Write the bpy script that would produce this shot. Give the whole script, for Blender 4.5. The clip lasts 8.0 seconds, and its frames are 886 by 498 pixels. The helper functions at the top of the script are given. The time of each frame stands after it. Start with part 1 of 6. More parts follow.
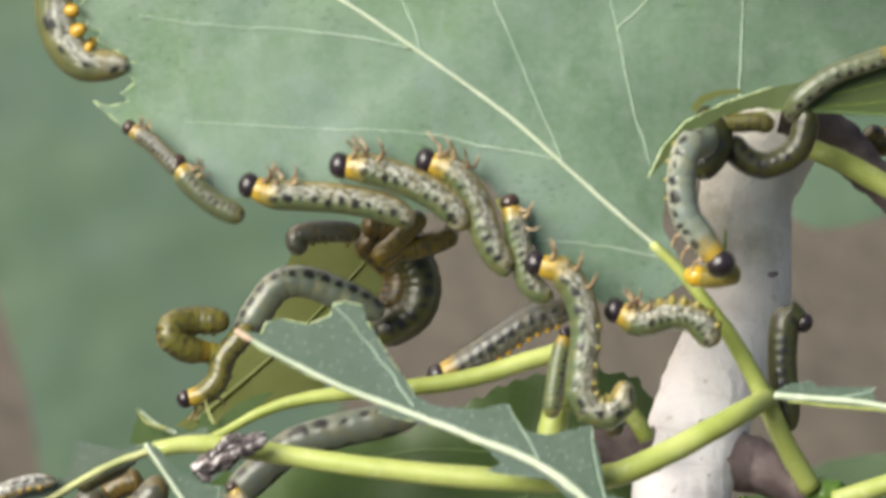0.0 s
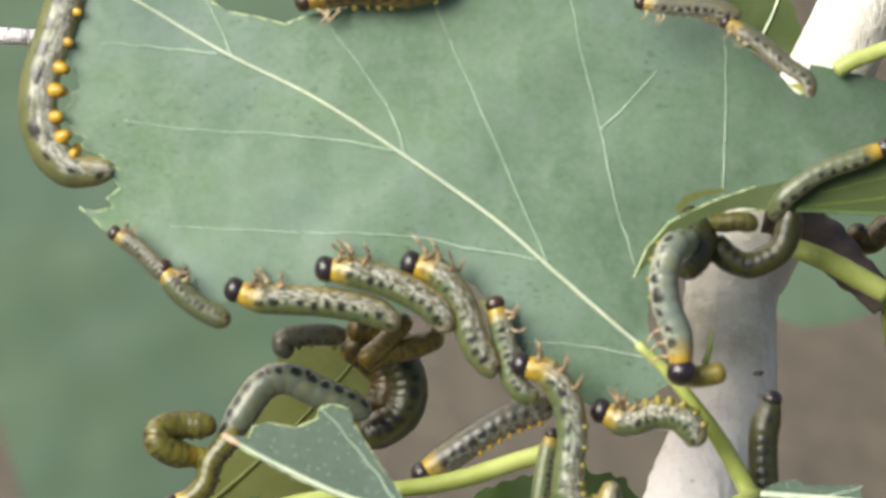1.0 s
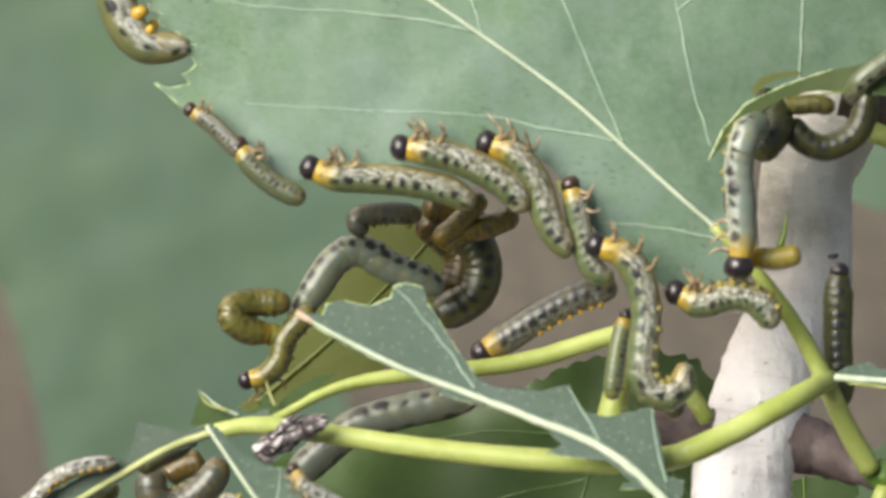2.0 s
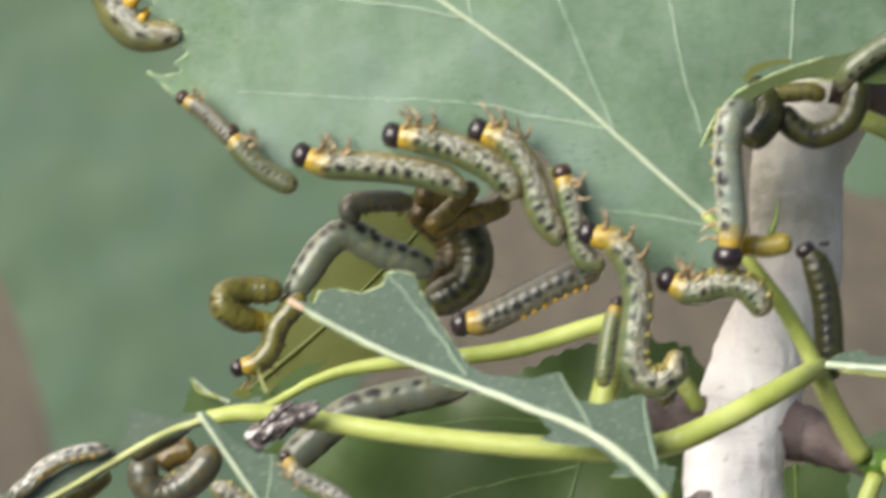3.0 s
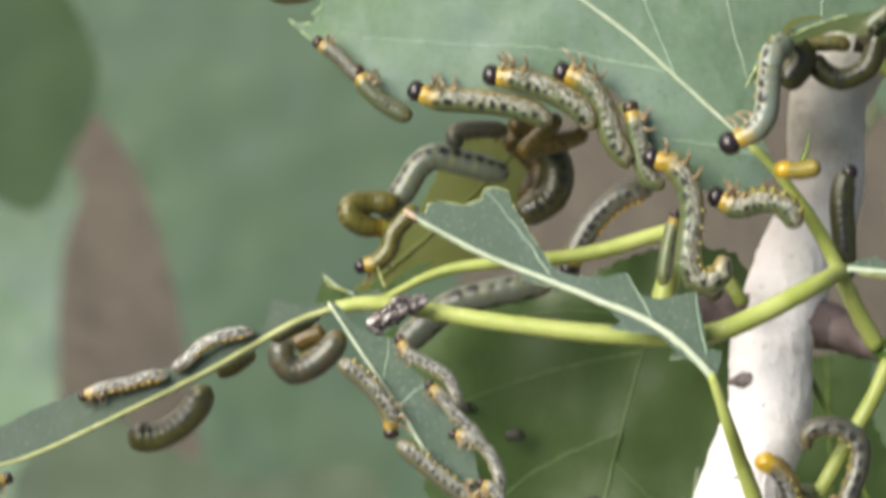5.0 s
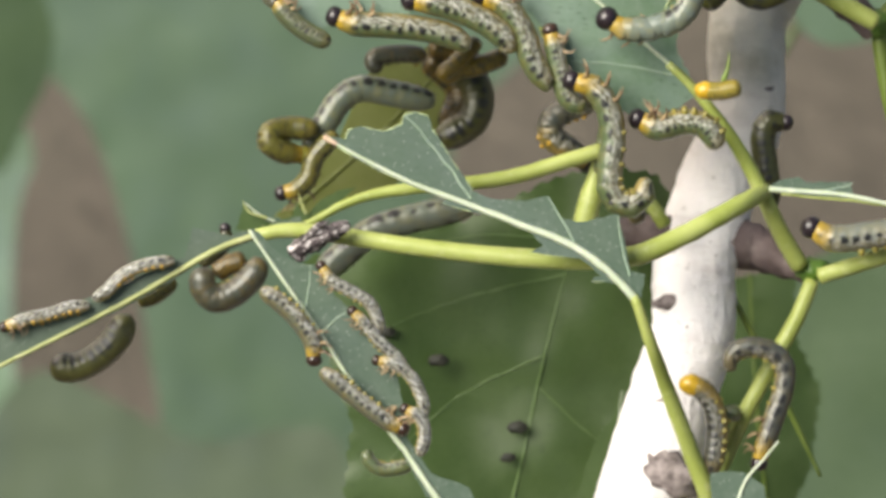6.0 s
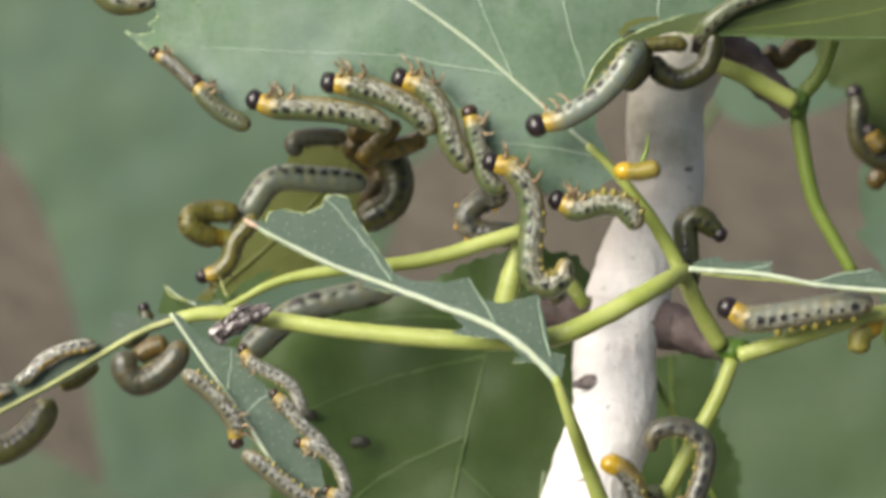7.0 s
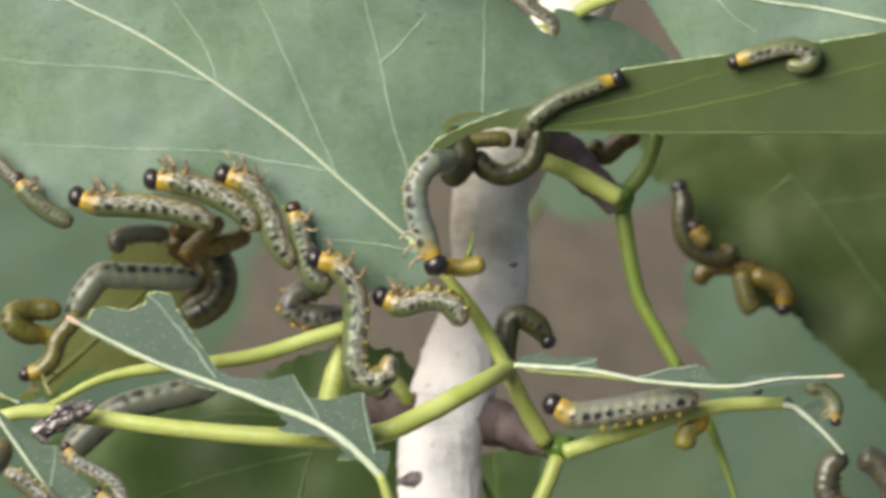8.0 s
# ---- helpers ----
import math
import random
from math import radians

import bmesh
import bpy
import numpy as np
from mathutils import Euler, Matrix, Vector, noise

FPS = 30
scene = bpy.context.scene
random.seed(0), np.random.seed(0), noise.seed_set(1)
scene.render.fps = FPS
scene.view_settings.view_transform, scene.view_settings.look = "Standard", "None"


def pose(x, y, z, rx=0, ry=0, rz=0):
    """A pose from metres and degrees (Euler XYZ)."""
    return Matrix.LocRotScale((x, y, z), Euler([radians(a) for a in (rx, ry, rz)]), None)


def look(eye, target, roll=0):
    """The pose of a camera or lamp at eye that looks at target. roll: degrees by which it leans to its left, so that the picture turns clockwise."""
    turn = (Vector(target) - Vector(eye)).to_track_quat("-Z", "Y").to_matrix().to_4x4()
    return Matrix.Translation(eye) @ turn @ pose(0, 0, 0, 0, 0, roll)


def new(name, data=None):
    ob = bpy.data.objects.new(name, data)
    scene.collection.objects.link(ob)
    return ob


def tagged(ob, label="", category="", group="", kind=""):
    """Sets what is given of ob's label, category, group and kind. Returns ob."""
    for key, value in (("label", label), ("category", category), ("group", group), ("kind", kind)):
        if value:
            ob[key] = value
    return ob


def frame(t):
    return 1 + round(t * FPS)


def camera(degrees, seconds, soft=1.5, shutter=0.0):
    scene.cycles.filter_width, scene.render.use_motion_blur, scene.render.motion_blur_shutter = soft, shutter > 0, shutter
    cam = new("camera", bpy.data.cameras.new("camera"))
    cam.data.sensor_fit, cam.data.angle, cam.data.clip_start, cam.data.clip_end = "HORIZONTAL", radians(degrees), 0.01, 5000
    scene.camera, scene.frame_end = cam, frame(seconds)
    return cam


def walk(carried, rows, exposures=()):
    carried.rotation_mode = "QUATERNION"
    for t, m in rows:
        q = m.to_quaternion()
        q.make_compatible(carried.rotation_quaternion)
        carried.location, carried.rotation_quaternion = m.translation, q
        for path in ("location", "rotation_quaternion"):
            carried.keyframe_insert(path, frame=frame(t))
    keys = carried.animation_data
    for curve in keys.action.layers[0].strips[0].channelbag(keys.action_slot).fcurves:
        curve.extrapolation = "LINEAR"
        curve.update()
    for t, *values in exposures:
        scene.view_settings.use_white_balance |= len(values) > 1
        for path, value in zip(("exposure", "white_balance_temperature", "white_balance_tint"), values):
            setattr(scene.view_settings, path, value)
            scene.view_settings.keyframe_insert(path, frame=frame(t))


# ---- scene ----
from mathutils.geometry import delaunay_2d_cdt

MM = 0.001
# twig space: x to the right, y up along the twig, z towards the camera, origin 1 m above the ground
TWIG = pose(0, 0, 1.0, 65, 0, 0)

# ---- camera ----
cam = camera(5.6, 8.0, soft=2.3, shutter=0.4)
cam.data.dof.use_dof = True
cam.data.dof.focus_distance = 0.880
cam.data.dof.aperture_fstop = 100.0
# seconds, distance from the twig in mm, and the turns in degrees
PATH = [
    (0.0, 800.9, 0.358, -0.553, -0.31),
    (0.2, 799.5, 0.566, -0.672, -0.29),
    (0.5, 798.4, 0.851, -0.764, -0.36),
    (0.7, 799.3, 1.011, -0.956, -0.57),
    (1.0, 802.6, 1.003, -0.650, -0.85),
    (1.5, 806.1, 0.236, -0.148, -0.15),
    (1.7, 803.2, 0.209, -0.090, -0.38),
    (2.8, 801.6, 0.409, -0.513, 0.06),
    (3.0, 803.4, 0.166, -0.219, -0.30),
    (3.2, 802.2, 0.050, -0.045, -0.24),
    (3.5, 800.0, -0.000, -0.000, -0.00),
    (3.7, 809.2, 0.075, 0.120, 0.18),
    (4.0, 850.4, 0.254, 0.037, 0.33),
    (4.2, 888.9, 0.203, 0.095, 0.21),
    (4.5, 941.7, 0.182, 0.138, -0.01),
    (4.8, 967.2, -0.098, 0.334, 0.21),
    (5.0, 971.9, -0.367, 0.378, 0.32),
    (5.2, 972.4, -0.682, 0.313, 0.12),
    (6.3, 967.5, -0.846, -0.236, -0.45),
    (6.5, 972.6, -0.795, -0.347, -0.39),
    (6.8, 971.7, -0.464, -0.530, -0.61),
    (7.0, 971.0, -0.329, -0.626, -0.82),
    (7.2, 970.7, -0.088, -0.692, -0.93),
    (7.5, 970.3, 0.045, -1.124, -0.95),
    (7.8, 968.4, 0.207, -1.505, -0.97),
    (8.0, 966.7, 0.263, -1.753, -1.00)
]


def aim(dist, rx, ry, rz):
    return TWIG @ pose(0, 0, dist * MM) @ pose(0, 0, 0, 0, ry, 0) @ pose(0, 0, 0, rx, 0, 0) @ pose(0, 0, 0, 0, 0, rz)


walk(cam, [(t, aim(d, a, b, c)) for t, d, a, b, c in PATH], [(0.0, 0.83, 6750, 8), (3.5, 0.83, 6750, 8), (4.5, 0.79, 6750, 8), (6.5, 0.71, 6900, 8), (8.0, 0.65, 6900, 8)])

# ---- sky and sun: a bright overcast day ----
world = bpy.data.worlds.new("world")
scene.world = world
world.use_nodes = True
wn = world.node_tree.nodes
sky = wn.new("ShaderNodeTexSky")
sky.sky_type = "NISHITA"
sky.sun_disc = False
sky.sun_elevation, sky.sun_rotation = radians(42.6), radians(-49.5)
sky.dust_density, sky.ozone_density = 4.0, 0.6
wn["Background"].inputs["Strength"].default_value = 0.062
world.node_tree.links.new(sky.outputs["Color"], wn["Background"].inputs["Color"])
sun = new("sun", bpy.data.lights.new("sun", "SUN"))
sun.data.energy, sun.data.angle, sun.data.color = 4.35, radians(43), (1.0, 0.965, 0.88)
sun.matrix_world = look((-3.1, -2.65, 4.75), (0, 0, 1))


# ---- materials ----
class Mat:
    """A node material with short ways to add nodes."""

    def __init__(self, name, rough=0.5, spec=0.4, coat=0.0):
        self.m = bpy.data.materials.new(name)
        self.m.use_nodes = True
        self.t = self.m.node_tree
        self.b = self.t.nodes["Principled BSDF"]
        self.b.inputs["Roughness"].default_value = rough
        self.b.inputs["Specular IOR Level"].default_value = spec
        self.b.inputs["Coat Weight"].default_value = coat
        self.b.inputs["Coat Roughness"].default_value = 0.15

    def n(self, kind, **props):
        node = self.t.nodes.new("ShaderNode" + kind)
        for k, v in props.items():
            if k == "operation":
                node.operation = v
            elif k == "data_type":
                node.data_type = v
            elif k == "feature":
                node.feature = v
            elif k == "blend_type":
                node.blend_type = v
        return node

    def link(self, a, b):
        self.t.links.new(a, b)

    def coords(self, kind="Object"):
        return self.n("TexCoord").outputs[kind]

    def noise(self, scale, detail=3.0, rough=0.6, vec=None, distort=0.0):
        nd = self.n("TexNoise")
        nd.inputs["Scale"].default_value, nd.inputs["Detail"].default_value = scale, detail
        nd.inputs["Roughness"].default_value, nd.inputs["Distortion"].default_value = rough, distort
        self.link(vec if vec else self.coords(), nd.inputs["Vector"])
        return nd.outputs["Fac"]

    def voronoi(self, scale, feature="F1", vec=None, flat=False):
        nd = self.n("TexVoronoi", feature=feature)
        if flat:
            nd.voronoi_dimensions = "2D"
        nd.inputs["Scale"].default_value = scale
        self.link(vec if vec else self.coords(), nd.inputs["Vector"])
        return nd.outputs["Distance"]

    def ramp(self, fac, stops):
        nd = self.n("ValToRGB")
        el = nd.color_ramp.elements
        while len(el) < len(stops):
            el.new(0.5)
        for e, (p, c) in zip(el, stops):
            e.position = p
            e.color = (*c, 1) if len(c) == 3 else (c[0], c[0], c[0], 1)
        self.link(fac, nd.inputs["Fac"])
        return nd.outputs["Color"]

    def mix(self, fac, a, b, how="MIX"):
        nd = self.n("Mix", data_type="RGBA", blend_type=how)
        for sock, v in ((nd.inputs[0], fac), (nd.inputs[6], a), (nd.inputs[7], b)):
            if isinstance(v, (int, float)):
                sock.default_value = v
            elif isinstance(v, tuple):
                sock.default_value = (*v, 1)
            else:
                self.link(v, sock)
        return nd.outputs[2]

    def math(self, op, a, b=None, c=None):
        nd = self.n("Math", operation=op)
        for sock, v in zip(nd.inputs, (a, b, c)):
            if isinstance(v, (int, float)):
                sock.default_value = v
            elif v is not None:
                self.link(v, sock)
        return nd.outputs[0]

    def bump(self, height, strength, distance):
        nd = self.n("Bump")
        nd.inputs["Strength"].default_value, nd.inputs["Distance"].default_value = strength, distance
        self.link(height, nd.inputs["Height"])
        self.link(nd.outputs["Normal"], self.b.inputs["Normal"])

    def color(self, sock):
        if isinstance(sock, tuple):
            self.b.inputs["Base Color"].default_value = (*sock, 1)
        else:
            self.link(sock, self.b.inputs["Base Color"])

    def translucent(self, color, amount):
        tr, mx = self.n("BsdfTranslucent"), self.n("MixShader")
        tr.inputs["Color"].default_value = (*color, 1)
        mx.inputs[0].default_value = amount
        self.link(self.b.outputs[0], mx.inputs[1])
        self.link(tr.outputs[0], mx.inputs[2])
        self.link(mx.outputs[0], self.t.nodes["Material Output"].inputs["Surface"])


def leaf_material(name, dark, light, pale, through_color, amount, rough=0.5, speck=0.1):
    """Birch leaf: blotches, fine net of veinlets, pale specks."""
    m = Mat(name, rough, 0.5)
    dark, light, pale = (tuple(0.79 * c for c in q) for q in (dark, light, pale))
    big = m.noise(90, 4, 0.6)
    fine = m.noise(1500, 3, 0.7)
    net = m.voronoi(1900, "DISTANCE_TO_EDGE")
    col = m.ramp(big, [(0.3, dark), (0.62, light)])
    col = m.mix(m.ramp(m.noise(38, 3, 0.5), [(0.50, (0.0,)), (0.68, (0.30,))]), col, (light[0] * 0.92, light[1] * 1.08, light[2] * 0.55))
    col = m.mix(m.ramp(fine, [(0.35, (0.0,)), (0.75, (0.5,))]), col, pale)
    bloom = m.noise(420, 4, 0.6)
    col = m.mix(m.ramp(bloom, [(0.46, (0.0,)), (0.72, (0.45,))]), col, pale)
    # bluish bloom in broad patches, and short dark scars across the blade
    col = m.mix(m.ramp(m.noise(55, 3, 0.55, distort=0.3), [(0.46, (0.0,)), (0.66, (0.5,))]), col, (pale[0] * 0.80, pale[1] * 0.84, pale[2] * 0.98))
    across = m.n("Mapping")
    m.link(m.coords(), across.inputs["Vector"])
    across.inputs["Scale"].default_value = (0.5, 1.0, 1.0)
    scar = m.math("MULTIPLY", m.ramp(m.noise(2300, 2, 0.5, across.outputs["Vector"]), [(0.60, (0.0,)), (0.70, (0.55,))]), m.ramp(m.noise(70, 3, 0.6), [(0.46, (0.0,)), (0.6, (1.0,))]))
    col = m.mix(scar, col, tuple(0.55 * x for x in dark))
    dots = m.voronoi(880, flat=True)
    col = m.mix(m.ramp(dots, [(0.045, (speck,)), (0.10, (0.0,))]), col, (0.62, 0.68, 0.6))
    m.color(col)
    h = m.math("ADD", m.math("MULTIPLY", m.ramp(net, [(0.0, (1.0,)), (0.14, (0.0,))]), 0.5), m.math("ADD", m.math("MULTIPLY", bloom, 0.8), m.math("MULTIPLY", scar, -0.8)))
    m.bump(h, 0.1, 0.0001)
    m.translucent(through_color, amount)
    return m.m


LEAF = leaf_material("leaf_grey_green", (0.138, 0.236, 0.144), (0.204, 0.323, 0.200), (0.315, 0.405, 0.335), (0.16, 0.28, 0.05), 0.22)
LEAF_BLUE = leaf_material("leaf_blue_green", (0.082, 0.135, 0.095), (0.105, 0.16, 0.116), (0.18, 0.235, 0.19), (0.16, 0.28, 0.05), 0.15, 0.42, 0.34)
LEAF_OLIVE = leaf_material("leaf_olive", (0.075, 0.115, 0.026), (0.094, 0.136, 0.034), (0.122, 0.165, 0.058), (0.15, 0.21, 0.04), 0.35, 0.5, 0.0)
LEAF_DARK = leaf_material("leaf_deep_green", (0.052, 0.097, 0.021), (0.071, 0.125, 0.029), (0.094, 0.149, 0.046), (0.10, 0.19, 0.03), 0.2, 0.45, 0.0)
LEAF_YOUNG = leaf_material("leaf_yellow_olive", (0.17, 0.195, 0.05), (0.215, 0.245, 0.065), (0.27, 0.29, 0.11), (0.30, 0.34, 0.06), 0.5, 0.5, 0.0)
LEAF_MID = leaf_material("leaf_mid_green", (0.068, 0.116, 0.052), (0.083, 0.136, 0.064), (0.10, 0.152, 0.08), (0.14, 0.24, 0.05), 0.2, 0.6, 0.0)
LEAF_DEEP = leaf_material("leaf_dark_green", (0.03, 0.066, 0.024), (0.042, 0.082, 0.03), (0.056, 0.10, 0.04), (0.05, 0.10, 0.02), 0.1, 0.75, 0.0)
LEAF_DUSK = leaf_material("leaf_dusky_blue_green", (0.085, 0.125, 0.088), (0.105, 0.15, 0.108), (0.17, 0.215, 0.175), (0.14, 0.24, 0.05), 0.15, 0.45, 0.2)
LEAF_DUN = leaf_material("leaf_dun", (0.080, 0.112, 0.068), (0.096, 0.132, 0.08), (0.11, 0.148, 0.094), (0.12, 0.15, 0.05), 0.1, 0.7, 0.0)
LEAF_FAR = leaf_material("leaf_soft_green", (0.091, 0.154, 0.095), (0.108, 0.178, 0.11), (0.128, 0.20, 0.135), (0.16, 0.28, 0.05), 0.2, 0.6, 0.0)


def stalk_material(name, a, b, c):
    m = Mat(name, 0.42, 0.45)
    a, b, c = (tuple(1.03 * x for x in q) for q in (a, b, c))
    col = m.ramp(m.noise(160, 4), [(0.3, a), (0.6, b)])
    col = m.mix(m.ramp(m.noise(700, 3, 0.7), [(0.55, (0.0,)), (0.75, (0.6,))]), col, c)
    m.color(col)
    m.bump(m.noise(2500, 3), 0.3, 0.0001)
    m.b.inputs["Subsurface Weight"].default_value = 0.15
    m.b.inputs["Subsurface Radius"].default_value = (0.0008, 0.0010, 0.0003)
    return m.m


STALK = stalk_material("yellow_green_stalk", (0.25, 0.30, 0.06), (0.36, 0.405, 0.125), (0.48, 0.51, 0.25))
STALK_PALE = stalk_material("pale_olive_stalk", (0.26, 0.29, 0.11), (0.38, 0.40, 0.18), (0.55, 0.54, 0.34))
STALK_DULL = stalk_material("dull_green_stalk", (0.12, 0.18, 0.028), (0.165, 0.225, 0.042), (0.24, 0.28, 0.09))
VEIN = stalk_material("pale_vein", (0.40, 0.47, 0.34), (0.52, 0.58, 0.45), (0.70, 0.73, 0.62))
VEIN_FINE = stalk_material("fine_vein", (0.24, 0.335, 0.245), (0.34, 0.43, 0.34), (0.54, 0.60, 0.52))
VEIN_PINK = stalk_material("dry_vein_tip", (0.55, 0.36, 0.26), (0.6, 0.45, 0.33), (0.7, 0.62, 0.5))
RIM = stalk_material("pale_gnawed_rim", (0.36, 0.47, 0.22), (0.52, 0.60, 0.34), (0.68, 0.70, 0.5))
VEIN_SOFT = stalk_material("soft_vein", (0.085, 0.140, 0.045), (0.105, 0.165, 0.056), (0.13, 0.19, 0.075))
NODE_GREEN = stalk_material("green_bud", (0.05, 0.11, 0.015), (0.09, 0.17, 0.025), (0.2, 0.3, 0.05))


def bark_white():
    m = Mat("white_birch_bark", 0.75, 0.25)
    mp = m.n("Mapping")
    m.link(m.coords(), mp.inputs["Vector"])
    mp.inputs["Scale"].default_value = (1.0, 5.0, 1.0)
    col = m.ramp(m.noise(110, 5, 0.65), [(0.25, (0.66, 0.60, 0.61)), (0.42, (0.84, 0.795, 0.815)), (0.7, (0.91, 0.88, 0.90))])
    bands = m.noise(120, 5, 0.7, mp.outputs["Vector"])
    col = m.mix(m.ramp(bands, [(0.56, (0.0,)), (0.76, (0.5,))]), col, (0.50, 0.41, 0.42))
    col = m.mix(m.ramp(m.noise(430, 4, 0.7), [(0.58, (0.0,)), (0.76, (0.4,))]), col, (0.46, 0.39, 0.38))
    col = m.mix(m.ramp(m.noise(900, 2, 0.6), [(0.66, (0.0,)), (0.76, (0.7,))]), col, (0.20, 0.16, 0.15))
    # young grey-tan bark higher up, its colour also holding leaf shade; olive blotches
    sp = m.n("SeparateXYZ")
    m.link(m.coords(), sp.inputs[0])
    age_shade = m.ramp(m.math("ADD", m.math("MULTIPLY", m.math("SUBTRACT", sp.outputs[1], 0.992), 40.0), m.math("MULTIPLY", m.noise(220, 4, 0.6), 0.7)), [(0.25, (0.0,)), (0.85, (0.9,))])
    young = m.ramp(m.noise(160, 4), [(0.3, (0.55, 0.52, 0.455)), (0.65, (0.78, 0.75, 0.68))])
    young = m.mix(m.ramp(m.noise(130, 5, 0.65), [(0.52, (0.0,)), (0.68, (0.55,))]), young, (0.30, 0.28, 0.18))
    col = m.mix(age_shade, col, young)
    m.color(col)
    fold = m.n("Mapping")
    m.link(m.coords(), fold.inputs["Vector"])
    fold.inputs["Rotation"].default_value = (0, 0, 0.4)
    fold.inputs["Scale"].default_value = (1.0, 0.3, 1.0)
    wrinkle = m.noise(700, 4, 0.6, fold.outputs["Vector"], 0.5)
    m.bump(m.math("ADD", m.math("ADD", bands, m.math("MULTIPLY", wrinkle, 1.8)), m.noise(900, 4)), 0.55, 0.0004)
    return m.m


def bark_brown():
    m = Mat("brown_twig_bark", 0.6, 0.35)
    col = m.ramp(m.noise(300, 5, 0.7), [(0.3, (0.075, 0.052, 0.052)), (0.6, (0.16, 0.12, 0.12)), (0.85, (0.30, 0.25, 0.25))])
    m.color(col)
    m.bump(m.noise(1200, 4, 0.7), 0.6, 0.0004)
    return m.m


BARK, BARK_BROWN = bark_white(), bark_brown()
LENTICEL = Mat("dark_lenticel", 0.85, 0.2)
LENTICEL.color(LENTICEL.ramp(LENTICEL.noise(900, 4), [(0.3, (0.10, 0.08, 0.08)), (0.7, (0.36, 0.31, 0.31))]))
LENTICEL = LENTICEL.m


def larva_material(name, back, side, belly, spot=0.5, glints=0.5, yellow=(0.54, 0.35, 0.03), ends=1.0, glint_color=(0.60, 0.60, 0.54), big=1.0, mottle=0.0, spread=0.19, row=0.235):
    """Sawfly larva skin. u counts the segments, v goes once round from the back."""
    m = Mat(name, 0.34, 0.5, 0.35)
    m.b.inputs["Coat Roughness"].default_value = 0.28
    back, side, belly, yellow = (tuple(0.74 * x for x in q) for q in (back, side, belly, yellow))
    sep = m.n("SeparateXYZ")
    m.link(m.coords("UV"), sep.inputs[0])
    u, v = sep.outputs[0], sep.outputs[1]
    own = m.math("MULTIPLY", m.n("ObjectInfo").outputs["Random"], 37.0)

    def skin_noise(ku, kv, shift, detail=3.0, rough=0.65):
        c = m.n("CombineXYZ")
        m.link(m.math("MULTIPLY", u, ku), c.inputs[0])
        m.link(m.math("MULTIPLY", v, kv), c.inputs[1])
        m.link(m.math("ADD", own, shift), c.inputs[2])
        return m.noise(1.0, detail, rough, c.outputs[0])

    soft = skin_noise(1.3, 5.0, 0.0)
    streak = m.math("ADD", m.math("MULTIPLY", skin_noise(1.7, 38.0, 5.0, 2.0), 0.6), m.math("MULTIPLY", skin_noise(7.0, 46.0, 17.0, 2.0), 0.4))
    blotch = skin_noise(3.4, 22.0, 9.0, 3.0)
    a = m.math("ABSOLUTE", m.math("SUBTRACT", m.math("FRACT", m.math("ADD", v, 0.5)), 0.5))
    wob = m.math("ADD", a, m.math("MULTIPLY", m.math("SUBTRACT", soft, 0.5), 0.14))
    col = m.ramp(wob, [(0.0, back), (0.24, back), (0.29, side), (0.36, side), (0.43, belly)])
    col = m.mix(m.ramp(soft, [(0.4, (0.0,)), (0.7, (0.35,))]), col, belly)
    # brown blotches and painted wet glints, as pale streaks, low on the sides
    fl = m.ramp(streak, [(0.44, (0.0,)), (0.60, (0.78 * glints,))])
    low = m.ramp(wob, [(spread, (0.0,)), (spread + 0.08, (1.0,)), (0.37, (1.0,)), (0.44, (0.25,))])
    col = m.mix(m.math("MULTIPLY", fl, low), col, glint_color)
    bl = m.ramp(blotch, [(0.53, (0.0,)), (0.62, (0.66 * spot,))])
    col = m.mix(m.math("MULTIPLY", bl, low), col, (0.035, 0.03, 0.016))
    if mottle:
        col = m.mix(m.ramp(skin_noise(1.6, 6.0, 21.0, 3.0), [(0.48, (0.0,)), (0.62, (mottle,))]), col, (0.03, 0.03, 0.014))
    # a row of dark spots on either side, no two alike
    wa = m.math("MULTIPLY", m.math("SUBTRACT", skin_noise(2.6, 9.0, 3.0, 2.0), 0.5), 0.085)
    wu = m.math("MULTIPLY", m.math("SUBTRACT", skin_noise(2.2, 7.0, 13.0, 2.0), 0.5), 0.85)
    fu = m.math("ADD", m.math("SUBTRACT", m.math("FRACT", u), 0.5), wu)
    c = m.n("CombineXYZ")
    m.link(m.math("MULTIPLY", m.math("FLOOR", u), 1.73), c.inputs[0])
    m.link(own, c.inputs[1])
    size = m.ramp(m.noise(1.0, 0.0, 0.5, c.outputs[0]), [(0.28, (0.16,)), (0.7, (1.4,))])
    c2 = m.n("CombineXYZ")
    m.link(m.math("MULTIPLY", m.math("FLOOR", u), 2.31), c2.inputs[0])
    m.link(m.math("ADD", own, 11.0), c2.inputs[1])
    stray = m.math("MULTIPLY", m.math("SUBTRACT", m.noise(1.0, 0.0, 0.5, c2.outputs[0]), 0.5), 0.11)
    da = m.math("SUBTRACT", m.math("ADD", m.math("ADD", a, stray), wa), row)
    d1 = m.math("ADD", m.math("POWER", m.math("DIVIDE", fu, 0.34 * big), 2.0), m.math("POWER", m.math("DIVIDE", da, 0.052 * big), 2.0))
    s1 = m.ramp(m.math("DIVIDE", d1, size), [(0.3, (1.0,)), (1.0, (0.0,))])
    # yellow collar and tail
    e1 = m.ramp(m.math("DIVIDE", m.math("ADD", u, m.math("MULTIPLY", soft, 2.2)), 12.0), [(0.115, (ends,)), (0.235, (0.0,)), (0.998, (0.0,)), (1.0, (0.1 * ends,))])
